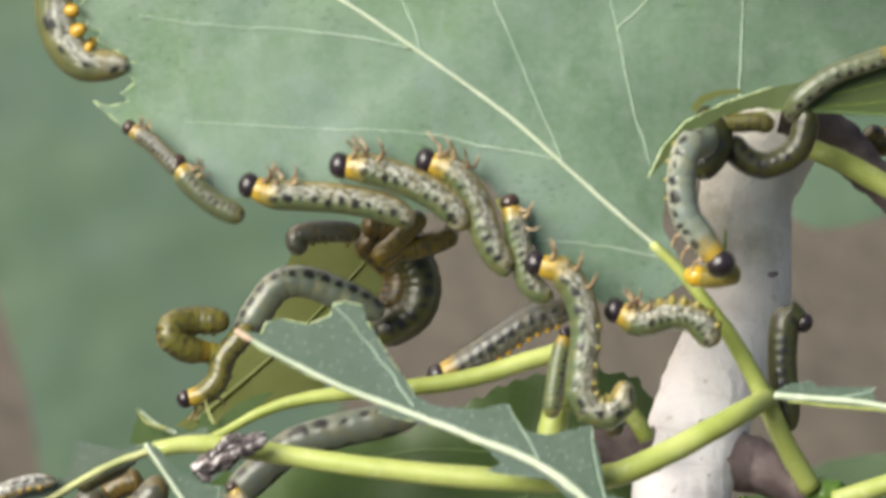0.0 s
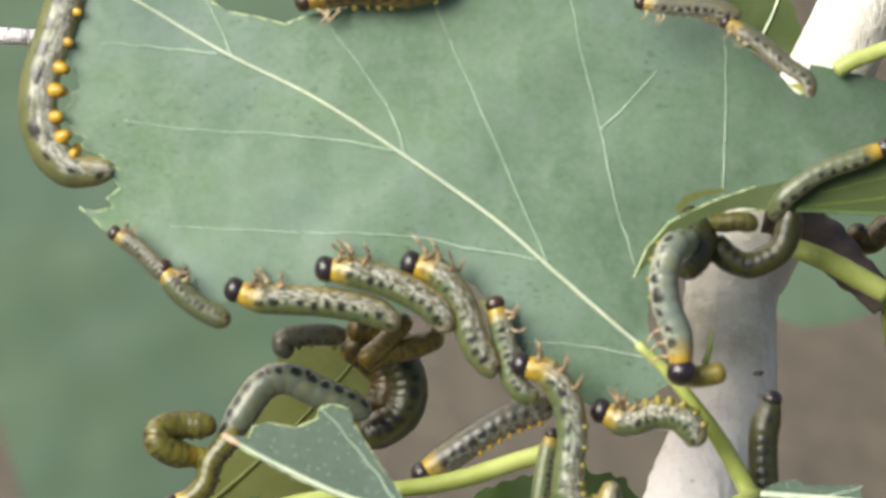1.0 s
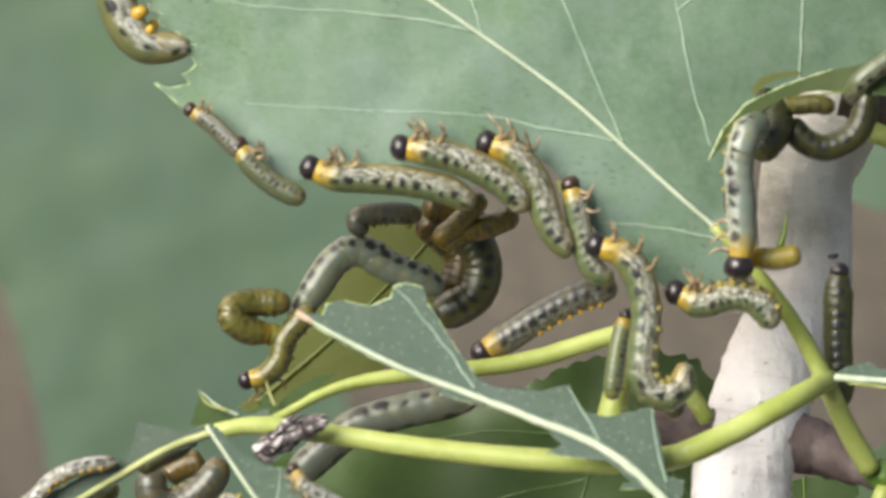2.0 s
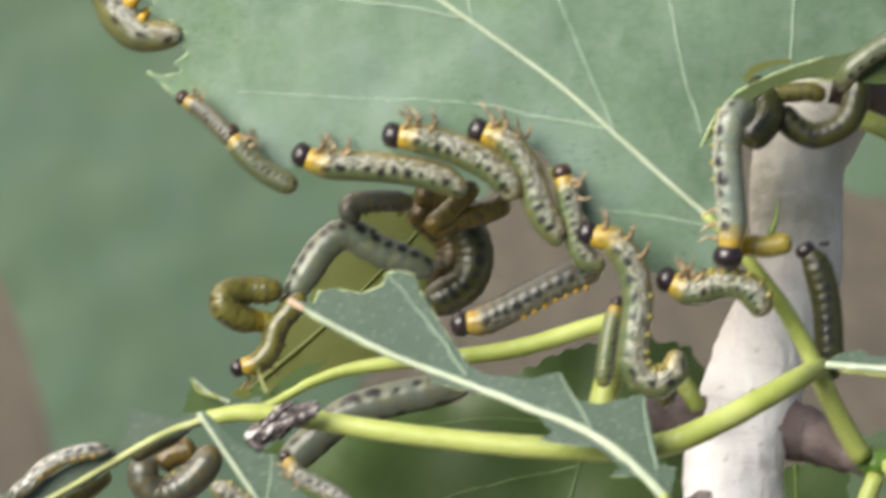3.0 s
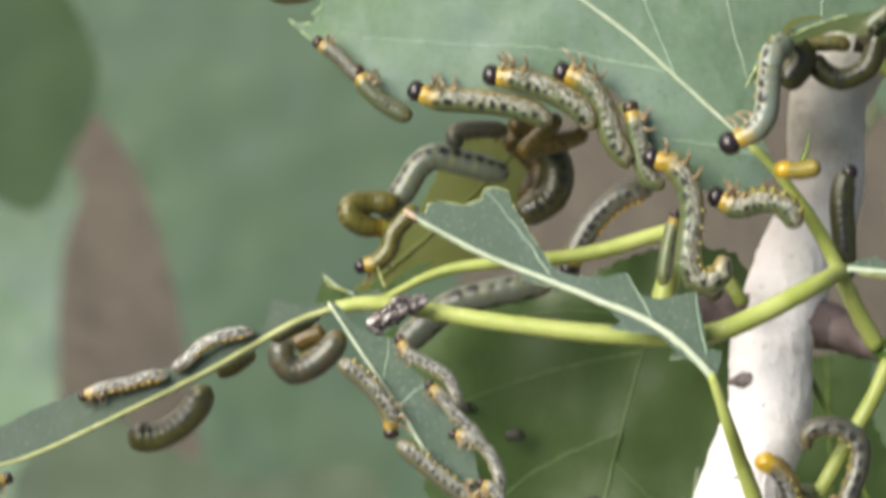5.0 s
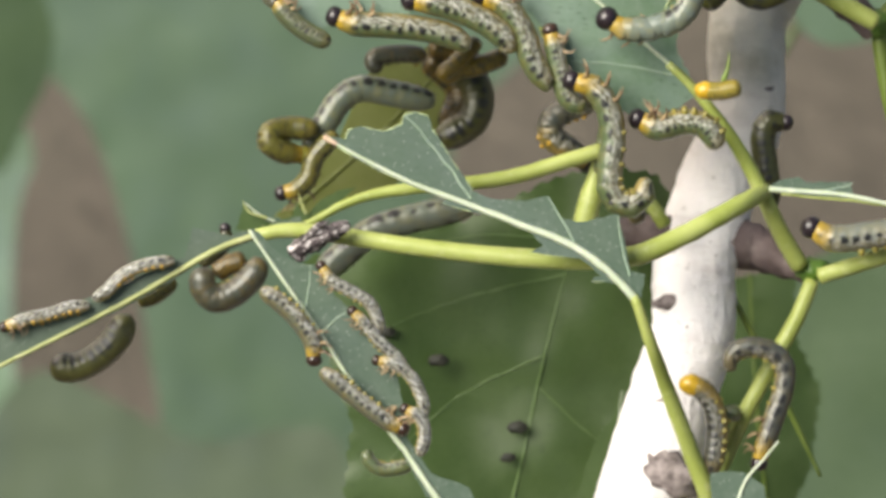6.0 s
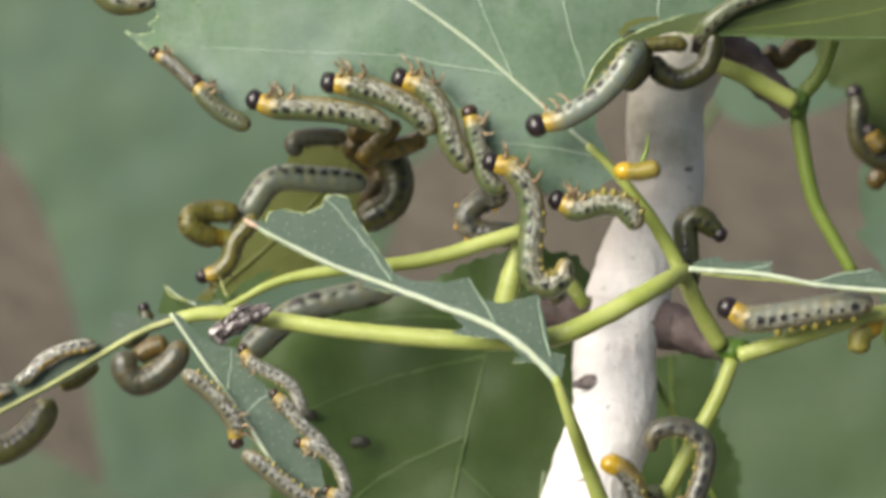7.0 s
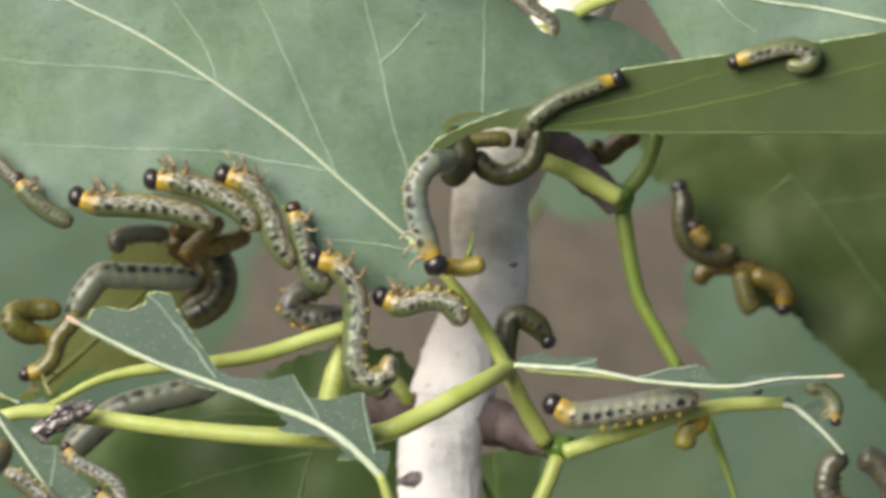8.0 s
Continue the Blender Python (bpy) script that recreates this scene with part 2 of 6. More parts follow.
    col = m.mix(m.math("MULTIPLY", e1, 0.92), col, yellow)
    col = m.mix(m.math("MULTIPLY", s1, m.math("MULTIPLY", m.math("SUBTRACT", 1.0, m.math("MULTIPLY", e1, 0.9)), spot)), col, (0.012, 0.012, 0.012))
    m.color(col)
    rings = m.math("SINE", m.math("MULTIPLY", m.math("ADD", u, m.math("MULTIPLY", soft, 0.5)), 31.4))
    m.bump(m.math("ADD", m.math("MULTIPLY", rings, 0.03), m.math("ADD", streak, m.math("MULTIPLY", m.noise(2500, 3), 0.4))), 0.5, 0.00013)
    m.b.inputs["Subsurface Weight"].default_value = 0.12
    m.b.inputs["Subsurface Radius"].default_value = (0.0006, 0.0007, 0.0002)
    return m.m


SKIN = larva_material("larva_grey_green", (0.105, 0.145, 0.068), (0.085, 0.085, 0.042), (0.26, 0.19, 0.03), 1.0, 1.0, glint_color=(0.56, 0.56, 0.51))
SKIN_GREY = larva_material("larva_silver_grey", (0.13, 0.14, 0.10), (0.075, 0.075, 0.05), (0.28, 0.19, 0.03), 1.0, 1.0, ends=0.85, glint_color=(0.66, 0.66, 0.64), big=1.15)
SKIN_SILVER = larva_material("larva_pale_silver", (0.125, 0.145, 0.06), (0.26, 0.27, 0.22), (0.30, 0.24, 0.07), 1.0, 0.9, big=1.15, glint_color=(0.62, 0.62, 0.58))
SKIN_GOLD = larva_material("larva_golden", (0.30, 0.30, 0.06), (0.38, 0.30, 0.03), (0.52, 0.30, 0.015), 0.8, 0.3, (0.6, 0.34, 0.012), glint_color=(0.6, 0.56, 0.3))
SKIN_BLUE = larva_material("larva_blue_grey", (0.125, 0.155, 0.125), (0.14, 0.155, 0.115), (0.28, 0.24, 0.05), 1.0, 0.6, big=1.2, ends=0.0, row=0.19)
SKIN_PALE = larva_material("larva_pale_blue", (0.20, 0.245, 0.215), (0.23, 0.25, 0.20), (0.34, 0.28, 0.06), 1.0, 0.9, big=1.35)
SKIN_LOOP = larva_material("larva_olive_spotted", (0.04, 0.044, 0.013), (0.032, 0.031, 0.009), (0.17, 0.115, 0.01), 1.0, 0.08, ends=0.0, big=1.35, glint_color=(0.34, 0.34, 0.22), mottle=0.55)
SKIN_OLIVE = larva_material("larva_olive", (0.13, 0.125, 0.024), (0.10, 0.09, 0.016), (0.25, 0.165, 0.012), 0.7, 0.4, ends=0.8, glint_color=(0.38, 0.38, 0.24), mottle=0.8)
# dark olive skin, with the shade under the fold put into the colour
SKIN_RING = larva_material("larva_shaded_olive", (0.054, 0.058, 0.014), (0.048, 0.048, 0.011), (0.10, 0.085, 0.01), 1.0, 0.1, ends=0.0, big=1.5, glint_color=(0.3, 0.3, 0.2), mottle=0.3, row=0.12)
SKIN_PLAIN = larva_material("larva_plain_green", (0.10, 0.125, 0.07), (0.075, 0.085, 0.03), (0.16, 0.16, 0.025), 1.0, 0.5, glint_color=(0.5, 0.5, 0.44), row=0.27)
SKIN_DARK = larva_material("larva_dusky", (0.066, 0.073, 0.058), (0.06, 0.06, 0.025), (0.24, 0.14, 0.01), 1.0, 0.5, glint_color=(0.36, 0.37, 0.36), mottle=0.55)
SKIN_SLATE = larva_material("larva_slate", (0.15, 0.175, 0.145), (0.15, 0.165, 0.125), (0.22, 0.17, 0.03), 1.0, 0.4, glint_color=(0.4, 0.42, 0.4), big=1.3, row=0.15)
SKIN_YELLOW = larva_material("larva_yellow", (0.19, 0.135, 0.014), (0.27, 0.16, 0.011), (0.38, 0.21, 0.012), 0.7, 0.45, (0.5, 0.29, 0.012), glint_color=(0.5, 0.46, 0.25), mottle=0.8)
SKIN_UMBER = larva_material("larva_umber", (0.13, 0.082, 0.010), (0.19, 0.11, 0.008), (0.30, 0.16, 0.008), 1.0, 0.1, (0.3, 0.18, 0.01), glint_color=(0.3, 0.27, 0.14), big=1.3, mottle=0.92)
SKIN_AMBER = larva_material("larva_amber", (0.34, 0.28, 0.05), (0.44, 0.32, 0.04), (0.55, 0.33, 0.018), 0.6, 0.4, (0.55, 0.31, 0.012), glint_color=(0.55, 0.5, 0.25), mottle=0.25)
# yellow-green back; sides and belly carry the leaf edge's shade as colour
SKIN_CRESCENT = larva_material("larva_yellow_green_shaded", (0.105, 0.105, 0.028), (0.045, 0.045, 0.02), (0.05, 0.045, 0.014), 1.0, 0.4, ends=0.0, big=1.4, glint_color=(0.34, 0.34, 0.26), mottle=0.4)
SKIN_SPECK = larva_material("larva_speckled_silver", (0.05, 0.056, 0.034), (0.05, 0.048, 0.026), (0.26, 0.18, 0.03), 1.0, 1.0, ends=0.9, glint_color=(0.80, 0.80, 0.78), mottle=0.5, spread=0.0)
# grey-blue skin; the paler back colour holds the gloss along its top
SKIN_WALK = larva_material("larva_grey_blue_gloss", (0.20, 0.22, 0.19), (0.13, 0.125, 0.05), (0.32, 0.22, 0.03), 1.0, 0.7, glint_color=(0.6, 0.6, 0.6))
SKIN_ARCH = larva_material("larva_dark_silver", (0.085, 0.092, 0.086), (0.055, 0.052, 0.03), (0.24, 0.16, 0.02), 1.0, 0.7, ends=0.9, big=1.35, glint_color=(0.46, 0.46, 0.44), mottle=0.35)


def gloss(name, a, b, rough=0.16):
    m = Mat(name, rough, 0.5, 0.3)
    m.b.inputs["Coat Roughness"].default_value = rough
    m.color(m.ramp(m.noise(900, 3), [(0.35, a), (0.65, b)]))
    m.bump(m.noise(3500, 2), 0.15, 0.0001)
    return m.m


HEAD = gloss("black_head", (0.009, 0.006, 0.009), (0.024, 0.015, 0.02), 0.3)
BUTT = gloss("olive_tail", (0.10, 0.11, 0.02), (0.18, 0.15, 0.02), 0.3)
HEAD_BROWN = gloss("brown_head", (0.018, 0.010, 0.008), (0.05, 0.024, 0.016), 0.32)
LEG = gloss("yellow_brown_leg", (0.09, 0.045, 0.022), (0.46, 0.34, 0.20), 0.45)
GOLD = gloss("golden_tail", (0.40, 0.24, 0.012), (0.60, 0.38, 0.03), 0.3)
PROLEG_DULL = gloss("olive_proleg", (0.16, 0.15, 0.03), (0.30, 0.24, 0.05), 0.35)
PROLEG = gloss("orange_proleg", (0.34, 0.20, 0.015), (0.52, 0.31, 0.025), 0.4)
FRASS = gloss("dark_frass", (0.010, 0.012, 0.008), (0.03, 0.03, 0.018), 0.7)


def husk_material():
    m = Mat("flecked_husk", 0.55, 0.4)
    mp = m.n("Mapping")
    m.link(m.coords("UV"), mp.inputs["Vector"])
    mp.inputs["Scale"].default_value = (0.16, 3.0, 1.0)
    n = m.noise(3.0, 4, 0.7, mp.outputs["Vector"], 0.8)
    m.color(m.ramp(n, [(0.44, (0.02, 0.015, 0.017)), (0.53, (0.13, 0.10, 0.105)), (0.60, (0.70, 0.65, 0.65))]))
    m.bump(n, 0.8, 0.0003)
    return m.m


HUSK = husk_material()


def soil_material():
    m = Mat("soil_and_litter", 0.95, 0.15)
    col = m.ramp(m.noise(2.2, 5, 0.6), [(0.3, (0.076, 0.066, 0.054)), (0.7, (0.112, 0.099, 0.082))])
    col = m.mix(m.ramp(m.noise(25, 5, 0.7), [(0.4, (0.0,)), (0.75, (0.5,))]), col, (0.119, 0.101, 0.086))
    col = m.mix(m.ramp(m.noise(1.1, 4, 0.55), [(0.56, (0.0,)), (0.66, (0.85,))]), col, (0.075, 0.10, 0.05))
    m.color(col)
    m.bump(m.noise(60, 5), 0.6, 0.02)
    return m.m


SOIL = soil_material()


# ---- builders ----
def thing(name, base, label, category, group="", kind=""):
    ob = new(name)
    ob.empty_display_size = 0.002
    ob.matrix_world = TWIG @ Matrix.Translation(Vector(base) * MM)
    ob["base"] = [float(c) for c in base]
    return tagged(ob, label, category, group, kind)


def part(name, bm, material, parent, label="", smooth=True):
    """Links bm, given in twig space in mm, as one mesh under its thing."""
    top = parent
    while top.parent:
        top = top.parent
    base = Vector(top["base"])
    for v in bm.verts:
        v.co = (v.co - base) * MM
    if smooth:
        for f in bm.faces:
            f.smooth = True
    me = bpy.data.meshes.new(name)
    bm.to_mesh(me)
    bm.free()
    me.materials.append(material)
    ob = new(name, me)
    ob.parent = parent
    return tagged(ob, label)


def spline(pts, n):
    """n points at even steps along a smooth curve through pts."""
    p = [Vector(q) for q in pts]
    if len(p) == 2:
        return [p[0].lerp(p[1], i / (n - 1)) for i in range(n)]
    p = [p[0] * 2 - p[1]] + p + [p[-1] * 2 - p[-2]]
    fine = []
    for i in range(1, len(p) - 2):
        for k in range(24):
            t = k / 24
            a, b, c, d = p[i - 1], p[i], p[i + 1], p[i + 2]
            fine.append(0.5 * (2 * b + (c - a) * t + (2 * a - 5 * b + 4 * c - d) * t * t + (3 * b - a - 3 * c + d) * t ** 3))
    fine.append(p[-2])
    run = [0.0]
    for a, b in zip(fine, fine[1:]):
        run.append(run[-1] + (b - a).length)
    out, j = [], 0
    for i in range(n):
        s = run[-1] * i / (n - 1)
        while j < len(run) - 2 and run[j + 1] < s:
            j += 1
        out.append(fine[j].lerp(fine[j + 1], (s - run[j]) / max(1e-9, run[j + 1] - run[j])))
    return out


def frames(path, back):
    """Tangent, back and side vectors along a path."""
    out = []
    b = Vector(back)
    for i, q in enumerate(path):
        t = (path[min(i + 1, len(path) - 1)] - path[max(i - 1, 0)]).normalized()
        ref = b if i == 0 else out[-1][1] * 0.85 + b * 0.15
        k = ref - t * ref.dot(t)
        if k.length < 1e-4:
            k = t.orthogonal()
        k.normalize()
        out.append((t, k, t.cross(k)))
    return out


def tube(path, radii, sides=10, back=(0, 0, 1), rough=0.0, flat=1.0, bm=None, segs=12.0, seed=0, u0=0.0):
    """A closed tube with rounded ends; u runs along it, v round it."""
    bm = bm or bmesh.new()
    uv = bm.loops.layers.uv.verify()
    fr = frames(path, back)
    rings = []
    n = len(path)
    for i, (q, (t, k, s)) in enumerate(zip(path, fr)):
        ring = []
        for j in range(sides):
            a = 2 * math.pi * j / sides
            r = radii[i]
            if rough:
                r *= 1 + rough * noise.noise(Vector((q.x * 0.9 + seed, q.y * 0.9 + math.cos(a) * 2, q.z * 0.9 + math.sin(a) * 2)))
            ring.append(bm.verts.new(q + k * (math.cos(a) * r * flat) + s * (math.sin(a) * r)))
        rings.append(ring)
    for i in range(n - 1):
        for j in range(sides):
            f = bm.faces.new((rings[i][j], rings[i][(j + 1) % sides], rings[i + 1][(j + 1) % sides], rings[i + 1][j]))
            for lp, (du, dv) in zip(f.loops, ((0, 0), (0, 1), (1, 1), (1, 0))):
                lp[uv].uv = (u0 + segs * (i + du) / (n - 1), (j + dv) / sides)
    for ring, i, rev in ((rings[0], 0, True), (rings[-1], n - 1, False)):
        c = bm.verts.new(path[i] + fr[i][0] * (radii[i] * (-0.3 if rev else 0.3)))
        for j in range(sides):
            a, b = ring[j], ring[(j + 1) % sides]
            f = bm.faces.new((b, a, c) if rev else (a, b, c))
            for lp in f.loops:
                lp[uv].uv = (u0 + segs * i / (n - 1), (j + 0.5) / sides)
    return bm


def ball(center, radii, axes, rings=10, sides=14, seed=0.0, rough=0.0):
    """An egg-shaped lump with its own axes."""
    bm = bmesh.new()
    x, y, z = axes
    c = Vector(center)
    grid = []
    for i in range(1, rings):
        th = math.pi * i / rings
        row = []
        for j in range(sides):
            ph = 2 * math.pi * j / sides
            w = Vector((math.sin(th) * math.cos(ph), math.sin(th) * math.sin(ph), math.cos(th)))
            k = 1 + rough * noise.noise(w * 2.2 + Vector((seed, 0, 0)))
            row.append(bm.verts.new(c + x * (w.x * radii[0] * k) + y * (w.y * radii[1] * k) + z * (w.z * radii[2] * k)))
        grid.append(row)
    a, b = bm.verts.new(c + z * radii[2]), bm.verts.new(c - z * radii[2])
    for i in range(rings - 2):
        for j in range(sides):
            bm.faces.new((grid[i][j], grid[i + 1][j], grid[i + 1][(j + 1) % sides], grid[i][(j + 1) % sides]))
    for j in range(sides):
        bm.faces.new((a, grid[0][j], grid[0][(j + 1) % sides]))
        bm.faces.new((b, grid[-1][(j + 1) % sides], grid[-1][j]))
    return bm


def stalk(name, pts, radii, material, parent, label="", sides=10, rough=0.08, steps=0, seed=0):
    n = steps or max(8, 6 * len(pts))
    path = spline(pts, n)
    rr = [radii[min(len(radii) - 1, int(x))] * (1 - (x - int(x))) + radii[min(len(radii) - 1, int(x) + 1)] * (x - int(x))
          for x in ((len(radii) - 1) * i / (n - 1) for i in range(n))]
    return part(name, tube(path, rr, sides, rough=rough, seed=seed), material, parent, label)


def outline(pts, jag, tooth, seed, step=0.45):
    """The margin of a leaf: nibbled by jag, saw-toothed by tooth (height, length), both in mm."""
    rnd = random.Random(seed)
    out = []
    run = 0.0
    for a, b in zip(pts, pts[1:] + pts[:1]):
        a, b = Vector(a[:2]), Vector(b[:2])
        d = b - a
        n = max(1, int(d.length / step))
        side = Vector((d.y, -d.x)).normalized() if d.length else Vector((0, 0))
        for i in range(n):
            q = a + d * (i / n)
            k = rnd.uniform(-jag, jag)
            if tooth:
                k += tooth[0] * (1 - ((run + d.length * i / n) / tooth[1]) % 1.0)
            out.append(q + side * k)
        run += d.length
    return out


def outline_open(pts, jag, seed):
    rnd = random.Random(seed)
    return [(p.x + rnd.uniform(-jag, jag), p.y + rnd.uniform(-jag, jag)) for a, b in zip(pts, pts[1:]) for p in (Vector(a[:2]).lerp(Vector(b[:2]), k / 4) for k in range(4))] + [pts[-1][:2]]


def surface(pts, bend, curl=None):
    """Depth of a blade: a plane through its control points' mean slope, plus a gentle bend."""
    a = np.array([[p[0], p[1], 1.0] for p in pts])
    z = np.array([p[2] for p in pts])
    co = np.linalg.lstsq(a, z, rcond=None)[0]
    cx, cy = float(a[:, 0].mean()), float(a[:, 1].mean())

    def depth(x, y):
        q = Vector((x * 0.11, y * 0.11, cx))
        arch = curl[1] * (x - curl[0]) ** 2 * (1.0 if x > curl[0] else 0.3) if curl else 0.0
        return float(co[0] * x + co[1] * y + co[2]) - arch + bend * (noise.noise(q) + 0.25 * noise.noise(q * 4.0))

    return depth


def leaf(label, margin, midrib, veins, material, bend=0.8, jag=0.08, tooth=None, grid=1.3, seed=1, rib=0.35, fine=0.13,
         vein_mat=None, rib_mat=None, petiole=None, petiole_r=(0.6, 0.55), thick=0.22, group="birch leaves", petiole_mat=None, tip=False, rims=(), rim_mat=None, rim_r=0.14, show_rib=True, curl=None):
    """A birch leaf: blade, raised midrib, side veins and petiole."""
    ob = thing("birch_leaf", midrib[-1] if midrib else margin[0], label, "leaf", group)
    z = surface(margin, bend, curl)
    line = outline(margin, jag, tooth, seed)
    n = len(line)
    xs, ys = [p.x for p in line], [p.y for p in line]
    rnd = random.Random(seed)
    inner = []
    y = min(ys)
    while y < max(ys):
        x = min(xs)
        while x < max(xs):
            inner.append(Vector((x + rnd.uniform(-0.3, 0.3) * grid, y + rnd.uniform(-0.3, 0.3) * grid)))
            x += grid
        y += grid
    vs, _, fs, _, _, _ = delaunay_2d_cdt(line + inner, [(i, (i + 1) % n) for i in range(n)], [], 1, 1e-4)
    bm = bmesh.new()
    made = [bm.verts.new((p.x, p.y, z(p.x, p.y))) for p in vs]
    for f in fs:
        bm.faces.new([made[i] for i in f])
    bmesh.ops.recalc_face_normals(bm, faces=bm.faces)
    if sum(f.normal.z for f in bm.faces) < 0:
        bmesh.ops.reverse_faces(bm, faces=bm.faces)
    for v in [v for v in bm.verts if not v.link_faces]:
        bm.verts.remove(v)
    for e in bm.edges:
        e.smooth = not e.is_boundary
    blade = part("blade", bm, material, ob)
    so = blade.modifiers.new("thickness", "SOLIDIFY")
    so.thickness, so.offset = thick * MM, -1.0
    lift = 0.06

    def on(p, up=lift):
        return (p[0], p[1], z(p[0], p[1]) + up)

    if midrib and show_rib:
        path = [on(p) for p in spline([(*p[:2], 0) for p in midrib], 30)]
        stalk("midrib", path, (rib * 0.4, rib * 0.95), rib_mat or VEIN, ob, sides=8, steps=90, rough=0.3)
        if tip:
            a, b = Vector(path[0]), Vector(path[1])
            d = (b - a).normalized()
            stalk("midrib_tip", [a - d * 0.15, a + d * 0.6, a + d * 1.4], (rib * 0.6, rib * 0.62, rib * 0.5), VEIN_PINK, ob, "dry pinkish tip")
    for v in veins:
        path = [on((p[0] + 0.16 * noise.noise(Vector((p[0] * 0.5, p[1] * 0.5, seed))), p[1] + 0.16 * noise.noise(Vector((p[0] * 0.5, p[1] * 0.5, seed + 9.0)))), 0.0) for p in spline([(*p[:2], 0) for p in v], 30)]
        stalk("vein", path, (fine, fine * 0.45), vein_mat or VEIN_FINE, ob, sides=6, steps=60, rough=0.45)
    for v in rims:
        path = [on(p, -0.1) for p in outline_open(v, jag * 0.3, seed)]
        part("margin", tube([Vector(p) for p in path], [rim_r] * len(path), 6, rough=0.4), rim_mat, ob, "pale gnawed rim")
    if petiole:
        stalk("petiole", petiole, petiole_r, petiole_mat or STALK, ob, sides=12)
    return ob


def girth(f, r):
    """Radius along a larva, f from 0 at the collar to 1 at the tail."""
    k = 0.72 + 0.28 * min(1.0, f / 0.14)
    if f > 0.8:
        k *= math.sqrt(max(0.03, 1 - ((f - 0.8) / 0.215) ** 2)) * 0.85 + 0.15
    return r * k * (1 - 0.012 * math.cos(f * 12 * 2 * math.pi))


MOVING = []
# the soft leaves sway in the wind: seconds, and the shift in mm across and up
SWAY = [
    (0.0, 1.6, 0.3),
    (0.5, 4.3, -0.4),
    (1.0, 2.7, 1.9),
    (1.5, -11.5, -7.7),
    (1.7, -10.9, -4.8),
    (2.8, -4.8, -3.8),
    (3.0, -5.2, -10.3),
    (3.5, -5.2, -3.1),
    (4.0, -1.5, 1.0),
    (4.5, 0.0, 0.0),
    (5.0, -4.2, -4.7),
    (5.2, -1.3, -10.6),
    (6.3, 5.9, -12.3),
    (6.5, 8.2, -14.3),
    (7.0, 8.2, -6.7),
    (7.5, 11.7, -4.5),
    (8.0, 15.0, -1.5)
]


def leg_mesh(q, t, k, s, r, sgn, length):
    """A slender leg in three joints, drawn out to a claw."""
    bendy = 0.25 + 0.7 * noise.noise(q * 3.1 + Vector((sgn, 0, 0)))
    d = (-k * 0.8 + s * (0.6 * sgn) + t * (1.3 * noise.noise(q * 1.7 + Vector((0, sgn, 5.0))) - 0.15)).normalized()
    a = q + (-k * 0.8 + s * (0.6 * sgn)) * (r * 0.72)
    knee = a + d * (length * 0.42) + t * (0.16 * length)
    shin = knee + d * (length * 0.36) - t * (bendy * length * 0.5)
    claw = shin + d * (length * 0.28) - t * (0.22 * length)
    return tube([a, a.lerp(knee, 0.55), knee, knee.lerp(shin, 0.4), shin, shin.lerp(claw, 0.5), claw],
                [r * 0.24, r * 0.13, r * 0.15, r * 0.085, r * 0.10, r * 0.055, r * 0.02], 7)


def proleg_mesh(q, t, k, s, r, sgn, big=1.0):
    big *= 0.85 + 0.5 * noise.noise(q * 2.3 + Vector((sgn, 0, 0)))
    d = (-k * 0.88 + s * (0.48 * sgn)).normalized()
    a = q + d * (r * 0.72)
    return tube([a, a + d * (r * 0.3 * big), a + d * (r * 0.52 * big), a + d * (r * 0.6 * big)], [r * 0.30 * big, r * 0.26 * big, r * 0.19 * big, r * 0.08 * big], 7)


def head_mesh(q, t, k, s, r):
    """The round head capsule, with the mouthparts drawn out in front."""
    c = q - t * (r * 0.34)
    bm = ball(c, (r * 0.83, r * 0.80, r * 0.74), (k, s, t), 12, 16)
    for v in bm.verts:
        d = (v.co - c)
        if d.dot(-t) > 0 and d.dot(-k) > 0:
            v.co += -k * (0.28 * d.dot(-k)) * (d.dot(-t) / r)
    return bm


def blunt(f, r):
    """Radius of a larva whose head is tucked away."""
    k = math.sqrt(max(0.02, 1 - ((0.13 - f) / 0.132) ** 2)) if f < 0.13 else 1.0
    return girth(max(f, 0.13), r) * k


def larva(label, pts, r, skin=None, back=(0, -1.0, -0.12), head=None, legs=True, group="sawfly larvae", feet=True, orange=False, cap=False, foot=1.0, head_size=1.0):
    """A resting larva: body, head, six legs and the fleshy prolegs."""
    skin = skin or SKIN
    ob = thing("sawfly_larva", pts[0], label, "larva", group)
    path = spline(pts, 73)
    fr = frames(path, back)
    if head is False:
        part("body", tube(path, [blunt(i / 72, r) for i in range(73)], 18, back, segs=12.0 if cap else 9.6, u0=0.0 if cap else 2.2), skin, ob)
    else:
        part("body", tube(path, [girth(i / 72, r) for i in range(73)], 18, back), skin, ob)
    if cap:
        part("tail_tip", ball(path[4], (r * 1.0, r * 1.0, r * 1.25), (fr[4][1], fr[4][2], fr[4][0]), rough=0.12), GOLD, ob, "golden yellow tail tip")
    hm = HEAD if head is None else head
    if hm:
        part("head", head_mesh(path[0], *fr[0], r * head_size), hm, ob, "glossy black head" if hm is HEAD else "dark brown head")
    if legs and head is not False:
        for f in (0.035, 0.125, 0.215):
            i = round(f * 72)
            for sgn in (-1, 1):
                part("leg", leg_mesh(path[i], *fr[i], r, sgn, min(2.7, 1.55 * r)), LEG, ob)
    if feet:
        for g in range(7):
            i = round((0.32 + 0.09 * g) * 72)
            for sgn in (-1, 1):
                part("proleg", proleg_mesh(path[i], *fr[i], girth(i / 72, r), sgn, foot), PROLEG if orange else PROLEG_DULL, ob)
    return ob


